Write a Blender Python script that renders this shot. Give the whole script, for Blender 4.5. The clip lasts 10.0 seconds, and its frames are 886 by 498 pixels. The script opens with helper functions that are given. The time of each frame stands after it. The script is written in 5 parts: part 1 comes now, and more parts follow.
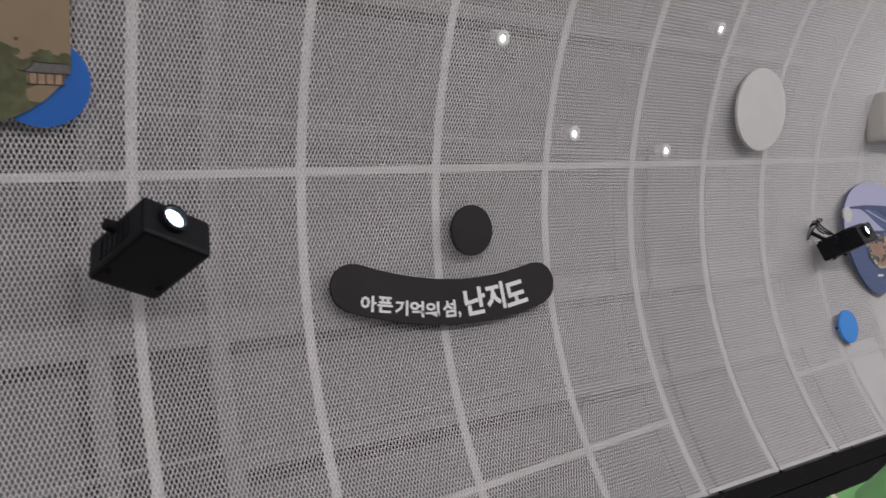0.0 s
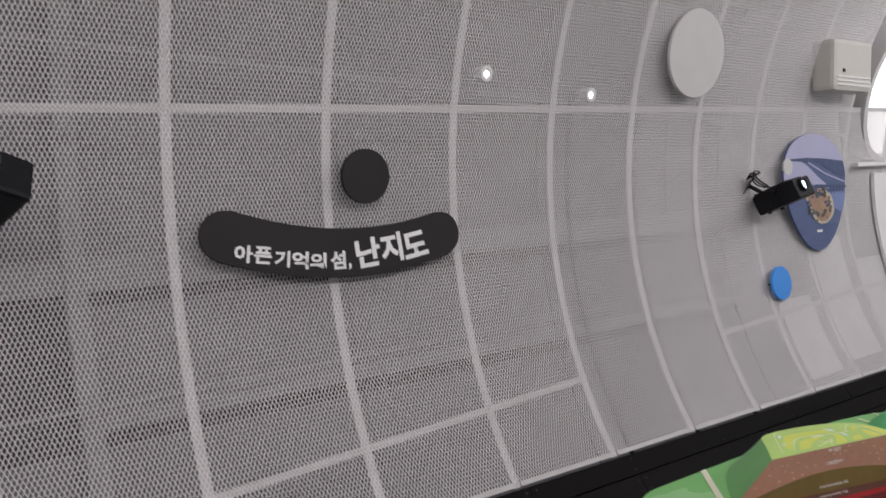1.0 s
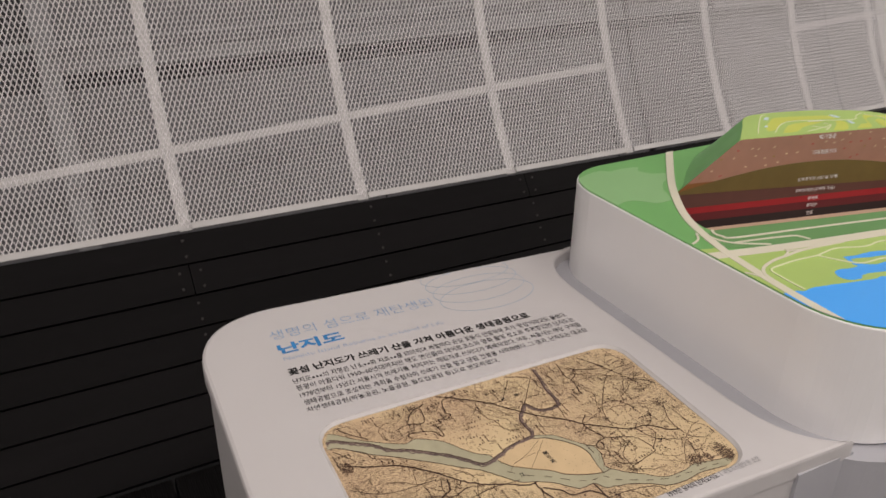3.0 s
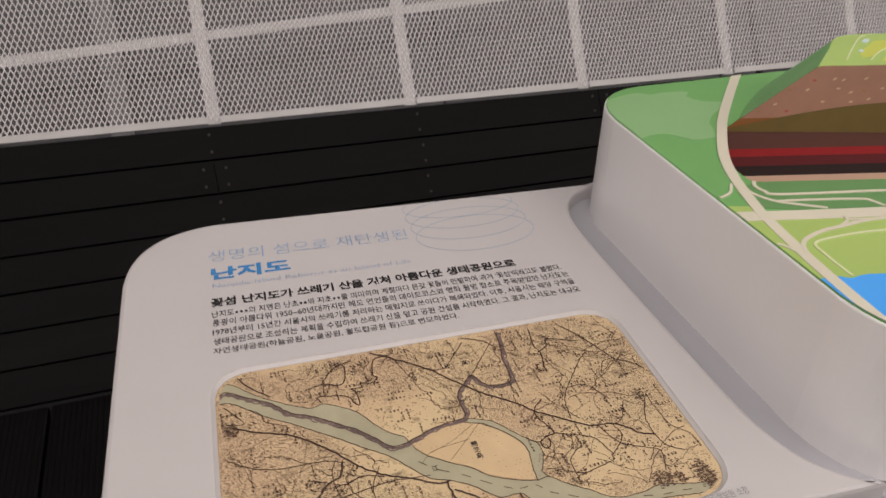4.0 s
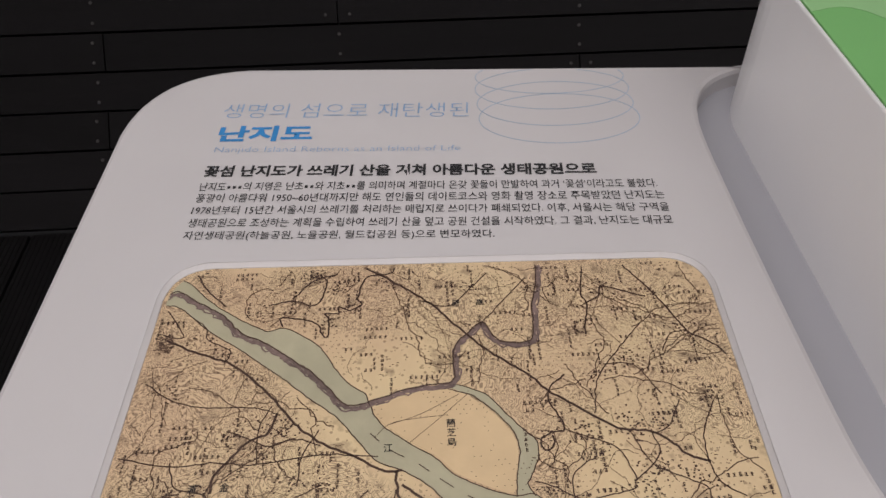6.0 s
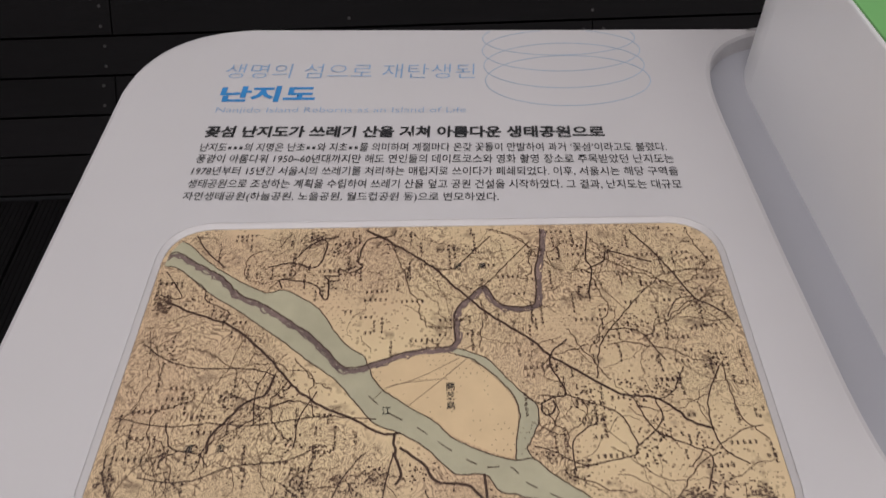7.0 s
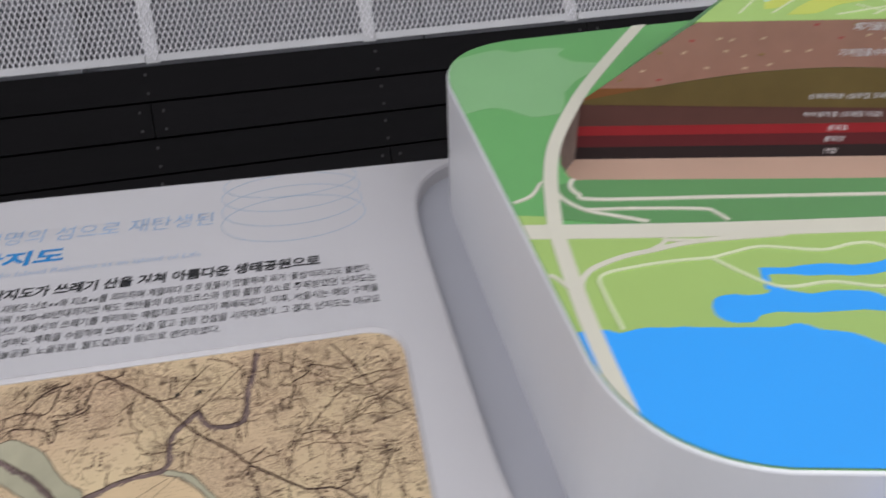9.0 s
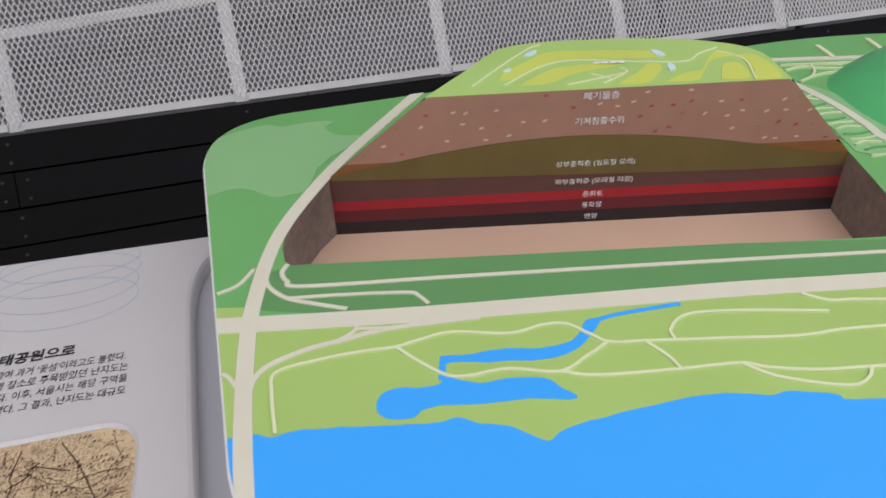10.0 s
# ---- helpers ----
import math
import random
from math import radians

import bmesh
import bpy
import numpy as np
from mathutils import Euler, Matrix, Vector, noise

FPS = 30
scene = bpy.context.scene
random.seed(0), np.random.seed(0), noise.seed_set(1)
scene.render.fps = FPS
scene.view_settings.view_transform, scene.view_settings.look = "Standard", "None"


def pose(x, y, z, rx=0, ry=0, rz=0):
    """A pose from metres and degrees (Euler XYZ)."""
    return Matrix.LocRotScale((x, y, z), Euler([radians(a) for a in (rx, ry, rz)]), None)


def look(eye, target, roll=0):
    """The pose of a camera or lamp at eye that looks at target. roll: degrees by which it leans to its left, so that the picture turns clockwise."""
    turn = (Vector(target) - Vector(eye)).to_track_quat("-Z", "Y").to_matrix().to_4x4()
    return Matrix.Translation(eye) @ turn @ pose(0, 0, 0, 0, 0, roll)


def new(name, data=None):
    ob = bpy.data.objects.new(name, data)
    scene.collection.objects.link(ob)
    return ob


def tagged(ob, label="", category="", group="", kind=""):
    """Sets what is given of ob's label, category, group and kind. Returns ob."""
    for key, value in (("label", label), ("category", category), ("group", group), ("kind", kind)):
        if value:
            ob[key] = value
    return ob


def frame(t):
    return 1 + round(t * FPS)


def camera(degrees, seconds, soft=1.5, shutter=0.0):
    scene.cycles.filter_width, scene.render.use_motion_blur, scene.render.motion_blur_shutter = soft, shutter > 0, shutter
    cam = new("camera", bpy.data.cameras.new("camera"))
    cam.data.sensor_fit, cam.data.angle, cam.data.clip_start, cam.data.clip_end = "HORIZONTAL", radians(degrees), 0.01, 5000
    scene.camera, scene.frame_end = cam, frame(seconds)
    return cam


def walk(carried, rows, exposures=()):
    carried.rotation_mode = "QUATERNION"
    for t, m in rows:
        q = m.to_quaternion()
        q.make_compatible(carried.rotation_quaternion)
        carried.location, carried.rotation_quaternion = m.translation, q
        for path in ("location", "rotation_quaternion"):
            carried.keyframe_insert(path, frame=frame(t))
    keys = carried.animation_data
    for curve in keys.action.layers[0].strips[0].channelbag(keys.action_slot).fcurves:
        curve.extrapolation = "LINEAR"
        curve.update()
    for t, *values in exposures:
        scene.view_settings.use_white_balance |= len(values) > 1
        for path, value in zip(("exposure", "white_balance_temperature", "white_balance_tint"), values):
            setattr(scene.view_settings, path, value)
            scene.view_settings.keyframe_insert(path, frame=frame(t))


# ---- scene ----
cam = camera(59.7, 10.0, 1.5, 0.35)
PATH = [
    (0, (0.17, -0.041, 1.566), (1.3, 1.608, 1.524), -2.8),
    (0.5, (0.352, -0.035, 1.555), (1.512, 1.591, 1.463), -2.5),
    (1, (0.533, -0.058, 1.560), (1.696, 1.558, 1.374), -1.7),
    (1.5, (0.68, -0.167, 1.538), (1.816, 1.442, 1.194), -0.7),
    (1.7, (0.726, -0.198, 1.514), (1.843, 1.411, 1.110), -0.4),
    (2, (0.772, -0.207, 1.476), (1.856, 1.389, 0.952), -0.2),
    (2.5, (0.853, -0.131, 1.414), (1.85, 1.443, 0.687), 0.3),
    (3, (0.939, -0.058, 1.376), (1.789, 1.514, 0.477), 0.6),
    (3.2, (1.0, -0.045, 1.367), (1.780, 1.538, 0.428), 0.6),
    (4.3, (1.248, 0.091, 1.284), (1.711, 1.631, 0.095), 1.3),
    (4.5, (1.269, 0.126, 1.271), (1.678, 1.638, 0.027), 1.0),
    (5, (1.327, 0.179, 1.251), (1.556, 1.656, -0.077), -0.1),
    (5.5, (1.391, 0.208, 1.233), (1.473, 1.643, -0.159), -1.4),
    (6.8, (1.41, 0.243, 1.203), (1.417, 1.605, -0.262), -2.4),
    (7, (1.412, 0.231, 1.202), (1.409, 1.58, -0.274), -2.5),
    (7.5, (1.42, 0.196, 1.193), (1.396, 1.533, -0.295), -2.9),
    (8, (1.439, 0.168, 1.193), (1.451, 1.542, -0.261), -2.6),
    (8.5, (1.476, 0.16, 1.242), (1.627, 1.61, -0.126), -2.0),
    (9, (1.586, 0.136, 1.282), (1.874, 1.649, 0.006), -2.0),
    (9.5, (1.76, 0.094, 1.298), (2.068, 1.659, 0.092), -2.5),
    (10, (1.825, 0.121, 1.297), (2.198, 1.676, 0.096), -2.8),
]
# the clip's own white balance drifts a little: seconds, stops, kelvin, tint
BALANCE = [(0.0, 0.0, 6550, 10), (1.5, 0.0, 6600, 11), (2.5, 0.03, 6950, 11), (3.0, 0.08, 7150, 11), (4.5, 0.06, 7150, 13), (5.5, 0.05, 6800, 11), (7.5, 0.0, 6400, 10), (8.5, 0.0, 6150, 9), (9.0, 0.11, 6050, 8), (9.5, 0.13, 5980, 8), (10.0, 0.17, 6250, 9)]
walk(cam, [(t, look(eye, target, roll)) for t, eye, target, roll in PATH], BALANCE)

# ---- light ----
world = bpy.data.worlds.new("hall_air")
scene.world = world
world.use_nodes = True
world.node_tree.nodes["Background"].inputs[0].default_value = (0.62, 0.64, 0.68, 1)
world.node_tree.nodes["Background"].inputs[1].default_value = 0.25


def area_lamp(name, place, target, power, sx, sy, colour=(1, 0.985, 0.96)):
    data = bpy.data.lights.new(name, "AREA")
    data.shape, data.size, data.size_y, data.energy, data.color = "RECTANGLE", sx, sy, power, colour
    ob = new(name, data)
    ob.matrix_world = look(place, target)
    return ob


# rows of ceiling lights along the upper south side of the tube, behind the visitor
for k in range(4):
    area_lamp("ceiling_strip", (-1.0 + 1.9 * k, -0.75, 2.98), (-0.9 + 1.9 * k, 1.3, 0.9), (16.0, 20.0, 23.0, 22.0)[k], 1.3, 0.25, (1.0, 0.955, 0.965))
area_lamp("ceiling_strip", (0.3, 0.35, 3.40), (0.3, 0.4, 0.0), 9.0, 3.0, 0.25, (1.0, 0.95, 0.96))
# the bright hall beyond the far end of the tube
area_lamp("far_hall_light", (6.2, 0.5, 2.9), (5.6, 2.2, 1.3), 22.0, 1.0, 0.8, (1, 1, 1))


# ---- materials ----
def material(name, colour, rough=0.5, metal=0.0, vary=0.12, grain=40.0, bump=0.0, bump_scale=200.0, stretch=(1, 1, 1), spread=0.0, gloss=0.5):
    m = bpy.data.materials.new(name)
    m.use_nodes = True
    nt = m.node_tree
    n, l = nt.nodes, nt.links
    b = n["Principled BSDF"]
    b.inputs["Roughness"].default_value = rough
    b.inputs["Metallic"].default_value = metal
    b.inputs["Specular IOR Level"].default_value = gloss
    tc = n.new("ShaderNodeTexCoord")
    mp = n.new("ShaderNodeMapping")
    mp.inputs["Scale"].default_value = stretch
    l.new(tc.outputs["Object"], mp.inputs[0])
    big, small = n.new("ShaderNodeTexNoise"), n.new("ShaderNodeTexNoise")
    big.inputs["Scale"].default_value, small.inputs["Scale"].default_value = grain * 0.12, grain
    big.inputs["Detail"].default_value, small.inputs["Detail"].default_value = 3, 6
    l.new(mp.outputs[0], big.inputs["Vector"])
    l.new(mp.outputs[0], small.inputs["Vector"])
    add = n.new("ShaderNodeMath")
    add.operation = "ADD"
    l.new(big.outputs["Fac"], add.inputs[0])
    l.new(small.outputs["Fac"], add.inputs[1])
    value = add.outputs[0]
    if spread:
        info = n.new("ShaderNodeObjectInfo")
        mul = n.new("ShaderNodeMath")
        mul.operation, mul.inputs[1].default_value = "MULTIPLY_ADD", spread
        l.new(info.outputs["Random"], mul.inputs[0])
        l.new(value, mul.inputs[2])
        value = mul.outputs[0]
    ramp = n.new("ShaderNodeMapRange")
    ramp.inputs["From Min"].default_value, ramp.inputs["From Max"].default_value = 0.6, 1.4 + spread
    ramp.inputs["To Min"].default_value, ramp.inputs["To Max"].default_value = 1 - vary, 1 + vary
    l.new(value, ramp.inputs["Value"])
    mix = n.new("ShaderNodeVectorMath")
    mix.operation = "SCALE"
    mix.inputs[0].default_value = colour
    l.new(ramp.outputs[0], mix.inputs["Scale"])
    l.new(mix.outputs[0], b.inputs["Base Color"])
    if bump:
        bn, bt = n.new("ShaderNodeBump"), n.new("ShaderNodeTexNoise")
        bt.inputs["Scale"].default_value = bump_scale
        l.new(mp.outputs[0], bt.inputs["Vector"])
        bn.inputs["Strength"].default_value, bn.inputs["Distance"].default_value = bump, 0.002
        l.new(bt.outputs["Fac"], bn.inputs["Height"])
        l.new(bn.outputs[0], b.inputs["Normal"])
    return m


def glowing(name, colour, strength):
    m = material(name, colour, 0.4)
    b = m.node_tree.nodes["Principled BSDF"]
    b.inputs["Emission Color"].default_value = (*colour, 1)
    b.inputs["Emission Strength"].default_value = strength
    return m


MESH_PAINT = material("light grey powder-coated steel", (0.83, 0.805, 0.82), 0.5, 0.0, 0.08, 9, spread=0.2)
RIB_PAINT = material("light grey painted steel flat", (0.56, 0.545, 0.545), 0.55, 0.0, 0.10, 14)
BACK_PAINT = material("grey painted lining", (0.06, 0.058, 0.066), 0.8, 0.0, 0.25, 6)
PURLIN = material("grey lapped board", (0.165, 0.163, 0.176), 0.7, 0.0, 0.25, 5, spread=0.35)
LIP = material("pale galvanised lip", (0.26, 0.26, 0.275), 0.6, 0.1, 0.12, 12)
BLACK_WOOD = material("black stained timber", (0.0050, 0.0042, 0.0048), 0.6, 0.0, 0.45, 26, 0.6, 60, (0.12, 1, 1), spread=0.5, gloss=0.085)
DECK = material("charcoal ribbed decking", (0.0055, 0.005, 0.0053), 0.6, 0.0, 0.4, 30, 0.4, 80, (1, 0.12, 1), spread=0.4, gloss=0.13)
SCREW = material("dull dark screw", (0.045, 0.042, 0.042), 0.55, 0.2, gloss=0.2)
WHITE = material("white solid surface", (0.85, 0.84, 0.85), 0.33, 0.0, 0.02, 8, 0.03, 500)
TABLE_WHITE = material("off-white matt solid surface", (0.575, 0.555, 0.56), 0.42, 0.0, 0.03, 7, 0.03, 500, gloss=0.35)
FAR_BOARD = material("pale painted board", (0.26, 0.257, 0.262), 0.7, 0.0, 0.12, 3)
PLASTER = material("white painted wall", (0.74, 0.74, 0.74), 0.7, 0.0, 0.05, 5)
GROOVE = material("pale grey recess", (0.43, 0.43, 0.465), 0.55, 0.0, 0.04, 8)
SIGN_BLACK = material("matt charcoal board", (0.029, 0.026, 0.029), 0.7, 0.0, 0.12, 10, gloss=0.2)
SIGN_WHITE = material("white lettering", (0.80, 0.80, 0.81), 0.6, 0.0, 0.04)
BLACK_PLASTIC = material("black plastic", (0.007, 0.007, 0.009), 0.5, 0.0, 0.3, 60, 0.3, 400, gloss=0.18)
LENS_GLOW = glowing("lit projector lens", (0.66, 0.84, 1.0), 4.0)
LAMP_GLOW = glowing("lit downlight", (1.0, 0.98, 0.94), 5.0)
# emission replaces the light of the hall behind the round opening
HALL_GLOW = glowing("glow standing in for lit hall", (1.0, 1.0, 1.0), 1.1)
DISC_GREY = material("pale grey board", (0.56, 0.55, 0.55), 0.7, 0.0, 0.04, 10)
SKY_BLUE = material("bright blue board", (0.055, 0.29, 0.80), 0.55, 0.0, 0.04, 10)
DEEP_BLUE = material("deep blue board", (0.012, 0.125, 0.48), 0.55, 0.0, 0.05, 10)
TRAY_BLUE = material("blue acrylic", (0.03, 0.20, 0.62), 0.25, 0.0, 0.06, 20)
INK = material("black ink", (0.02, 0.02, 0.022), 0.6)
GREY_INK = material("grey ink", (0.28, 0.28, 0.29), 0.6)
BLUE_INK = material("blue ink", (0.035, 0.24, 0.56), 0.5)
PALE_BLUE_INK = material("pale blue ink", (0.26, 0.40, 0.60), 0.5)
LINE_BLUE = material("thin grey-blue ink", (0.36, 0.45, 0.56), 0.5)
GREEN_MID = material("mid green print", (0.1555, 0.405, 0.1285), 0.5, 0.0, 0.06, 10)
GREEN_SOFT = material("soft green print", (0.25, 0.475, 0.213), 0.5, 0.0, 0.05, 10)
GREEN_DARK = material("dark green print", (0.118, 0.280, 0.098), 0.5, 0.0, 0.08, 10)
GREEN_HILL = material("green hill print", (0.092, 0.434, 0.158), 0.5, 0.0, 0.14, 14)
GREEN_SLOPE = material("hill slope print", (0.19, 0.47, 0.165), 0.5, 0.0, 0.12, 14)
GREEN_LIGHT = material("yellow-green print", (0.375, 0.530, 0.148), 0.5, 0.0, 0.06, 9)
GREEN_LIME = material("lime print", (0.40, 0.58, 0.165), 0.5, 0.0, 0.08, 12)
YELLOW = material("yellow field print", (0.58, 0.64, 0.115), 0.5, 0.0, 0.08, 12)
WATER = material("river blue print", (0.05, 0.381, 0.97), 0.42, 0.0, 0.03, 6)
ROAD = material("cream road print", (0.665, 0.632, 0.515), 0.5, 0.0, 0.04, 12)
PATH_INK = material("pale path print", (0.682, 0.726, 0.462), 0.5, 0.0, 0.05, 12)
WASTE = material("brown waste layer", (0.3675, 0.195, 0.1375), 0.6, 0.0, 0.10, 40)
LEACH = material("olive layer", (0.1431, 0.104, 0.0297), 0.6, 0.0, 0.15, 30)
AMBER = material("amber brown layer", (0.235, 0.0963, 0.0275), 0.6, 0.0, 0.12, 30)
UMBER = material("umber layer", (0.11, 0.0462, 0.0375), 0.6, 0.0, 0.12, 30)
RED_LAYER = material("red layer", (0.33, 0.0150, 0.0230), 0.6, 0.0, 0.12, 30)
MAROON = material("maroon layer", (0.1175, 0.0125, 0.0187), 0.6, 0.0, 0.12, 30)
BLACK_LAYER = material("black layer", (0.0175, 0.0112, 0.0137), 0.6, 0.0, 0.2, 30)
TRENCH_WALL = material("dark brown trench side", (0.215, 0.165, 0.14), 0.7, 0.0, 0.35, 120, 0.4, 300)
TRENCH_FLOOR = material("tan trench floor", (0.56, 0.375, 0.275), 0.65, 0.0, 0.06, 14)
FLECKS = [material("cream fleck", (0.62, 0.46, 0.30), 0.6), material("red fleck", (0.40, 0.07, 0.06), 0.6), material("olive fleck", (0.30, 0.20, 0.06), 0.6)]
MAP_RIVER = material("grey-green water wash", (0.43, 0.40, 0.275), 0.55, 0.0, 0.12, 50)
MAP_BROWN = material("dark brown map ink", (0.075, 0.042, 0.030), 0.6, 0.0, 0.3, 300)
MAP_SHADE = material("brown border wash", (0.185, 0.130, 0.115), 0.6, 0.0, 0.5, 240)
MAP_LINE = material("brown map ink", (0.125, 0.075, 0.048), 0.6, 0.0, 0.3, 300)
POOL = material("pale pool print", (0.60, 0.74, 0.80), 0.5, 0.0, 0.04)
CREAM_CASE = material("cream plastic housing", (0.50, 0.485, 0.45), 0.5, 0.0, 0.05)
MAP_SAND = material("pale sand wash", (0.66, 0.49, 0.29), 0.6, 0.0, 0.08, 60)
PHOTO_SKY = material("lilac sky print", (0.40, 0.40, 0.58), 0.5, 0.0, 0.08, 4)
PHOTO_WATER = material("slate blue water print", (0.085, 0.12, 0.25), 0.5, 0.0, 0.2, 20, 0, 100, (0.3, 1, 2))
PHOTO_HILL = material("navy hills print", (0.05, 0.075, 0.17), 0.5, 0.0, 0.3, 30)
PHOTO_TREE = material("dark foliage print", (0.06, 0.07, 0.06), 0.5, 0.0, 0.3, 40)
PHOTO_LAND = material("tan island print", (0.36, 0.23, 0.16), 0.5, 0.0, 0.25, 40)
PHOTO_CREAM = material("cream shore print", (0.50, 0.45, 0.34), 0.5)
PHOTO_PALE = material("mid blue water print", (0.17, 0.22, 0.42), 0.5, 0.0, 0.15, 20)
PAINT_SKY = material("aged tan sky paint", (0.25, 0.185, 0.115), 0.6, 0.0, 0.15, 8)
PAINT_TREE = material("olive tree paint", (0.085, 0.090, 0.042), 0.6, 0.0, 0.6, 40)
PAINT_TILE = material("grey roof tile paint", (0.13, 0.125, 0.12), 0.6, 0.0, 0.3, 80)
PAINT_ROOF = material("dark tiled roof paint", (0.025, 0.02, 0.02), 0.6, 0.0, 0.3, 60)
PAINT_WALL = material("warm timber wall paint", (0.36, 0.24, 0.15), 0.6, 0.0, 0.3, 60)


def parchment():
    """Old printed survey map: tan paper, wandering contour lines and faint hatching."""
    m = bpy.data.materials.new("old map paper")
    m.use_nodes = True
    n, l = m.node_tree.nodes, m.node_tree.links
    b = n["Principled BSDF"]
    b.inputs["Roughness"].default_value = 0.5
    tc = n.new("ShaderNodeTexCoord")

    def noise_at(scale, detail, distort=0.0):
        t = n.new("ShaderNodeTexNoise")
        t.inputs["Scale"].default_value, t.inputs["Detail"].default_value, t.inputs["Distortion"].default_value = scale, detail, distort
        l.new(tc.outputs["Object"], t.inputs["Vector"])
        return t.outputs["Fac"]

    def math_node(op, a, c=None, clamp=False):
        t = n.new("ShaderNodeMath")
        t.operation, t.use_clamp = op, clamp
        for i, v in enumerate((a, c)):
            if v is None:
                continue
            if isinstance(v, (int, float)):
                t.inputs[i].default_value = v
            else:
                l.new(v, t.inputs[i])
        return t.outputs[0]

    def mixed(fac, a, c):
        t = n.new("ShaderNodeMix")
        t.data_type = "RGBA"
        l.new(fac, t.inputs[0])
        for i, v in ((6, a), (7, c)):
            if isinstance(v, tuple):
                t.inputs[i].default_value = (*v, 1)
            else:
                l.new(v, t.inputs[i])
        return t.outputs[2]

    wash = n.new("ShaderNodeMapRange")
    wash.inputs["From Min"].default_value, wash.inputs["From Max"].default_value = 0.35, 0.65
    l.new(noise_at(9, 4), wash.inputs["Value"])
    paper = mixed(wash.outputs[0], (0.70, 0.545, 0.325), (0.63, 0.455, 0.285))
    # contour lines, only where the ground is hilly
    height = noise_at(38, 4.5, 0.7)
    saw = math_node("FRACT", math_node("MULTIPLY", height, 27.0))
    line = math_node("LESS_THAN", math_node("ABSOLUTE", math_node("SUBTRACT", saw, 0.5)), 0.19)
    hills = n.new("ShaderNodeMapRange")
    hills.inputs["From Min"].default_value, hills.inputs["From Max"].default_value = 0.44, 0.52
    l.new(noise_at(7, 2), hills.inputs["Value"])
    ink = math_node("MULTIPLY", math_node("MULTIPLY", line, hills.outputs[0]), 0.58)
    paper = mixed(ink, paper, (0.125, 0.07, 0.05))
    # stipple of fields and paddies
    dots = n.new("ShaderNodeTexVoronoi")
    dots.inputs["Scale"].default_value = 170
    l.new(tc.outputs["Object"], dots.inputs["Vector"])
    dot = math_node("MULTIPLY", math_node("LESS_THAN", dots.outputs["Distance"], 0.22), 0.45)
    paper = mixed(dot, paper, (0.20, 0.12, 0.07))
    # small dark smudges of printed woodland
    smudge = n.new("ShaderNodeMapRange")
    smudge.inputs["From Min"].default_value, smudge.inputs["From Max"].default_value = 0.60, 0.72
    l.new(noise_at(60, 5), smudge.inputs["Value"])
    paper = mixed(math_node("MULTIPLY", smudge.outputs[0], 0.55), paper, (0.12, 0.075, 0.05))
    l.new(paper, b.inputs["Base Color"])
    return m


MAP_PAPER = parchment()

# ---- building helpers ----
from mathutils.geometry import tessellate_polygon
TO_LOCAL = {}


def thing(name, label, category, place=(0, 0, 0), group="", kind=""):
    """An Empty at the thing's base; parts are given in world metres and hang under it."""
    ob = new(name)
    ob.empty_display_size = 0.05
    ob.location = place
    TO_LOCAL[ob.name] = Matrix.Translation(place).inverted()
    return tagged(ob, label, category, group, kind)


def part(name, bm, mat, parent=None, label="", smooth=False):
    if isinstance(bm, bmesh.types.BMesh):
        me = bpy.data.meshes.new(name)
        bm.normal_update()
        bm.to_mesh(me)
        bm.free()
    else:
        me = bm
    if not me.materials:
        me.materials.append(mat)
    if smooth:
        me.polygons.foreach_set("use_smooth", [True] * len(me.polygons))
    ob = new(name, me)
    if parent:
        ob.parent = parent
        ob.matrix_parent_inverse = TO_LOCAL.get(parent.name, Matrix())
    if label:
        ob["label"] = label
    return ob


def bm_box(cx, cy, cz, sx, sy, sz, bevel=0.0, rot=None):
    bm = bmesh.new()
    bmesh.ops.create_cube(bm, size=1.0)
    bmesh.ops.scale(bm, vec=(sx, sy, sz), verts=bm.verts)
    if bevel:
        bmesh.ops.bevel(bm, geom=bm.edges[:], offset=bevel, segments=2, affect="EDGES", profile=0.6)
    if rot:
        bmesh.ops.transform(bm, matrix=rot, verts=bm.verts)
    bmesh.ops.translate(bm, vec=(cx, cy, cz), verts=bm.verts)
    return bm


def moved(bm, m):
    bmesh.ops.transform(bm, matrix=m, verts=bm.verts)
    return bm


def lathe(profile, steps=32):
    """Turned solid about z from (radius, height) pairs."""
    bm = bmesh.new()
    rings = []
    for r, z in profile:
        if r < 1e-6:
            rings.append([bm.verts.new((0, 0, z))] * steps)
        else:
            rings.append([bm.verts.new((r * math.cos(2 * math.pi * k / steps), r * math.sin(2 * math.pi * k / steps), z)) for k in range(steps)])
    for a, b in zip(rings, rings[1:]):
        for k in range(steps):
            q = [a[k], a[(k + 1) % steps], b[(k + 1) % steps], b[k]]
            q = list(dict.fromkeys(q))
            if len(q) > 2:
                bm.faces.new(q)
    bmesh.ops.recalc_face_normals(bm, faces=bm.faces)
    return bm


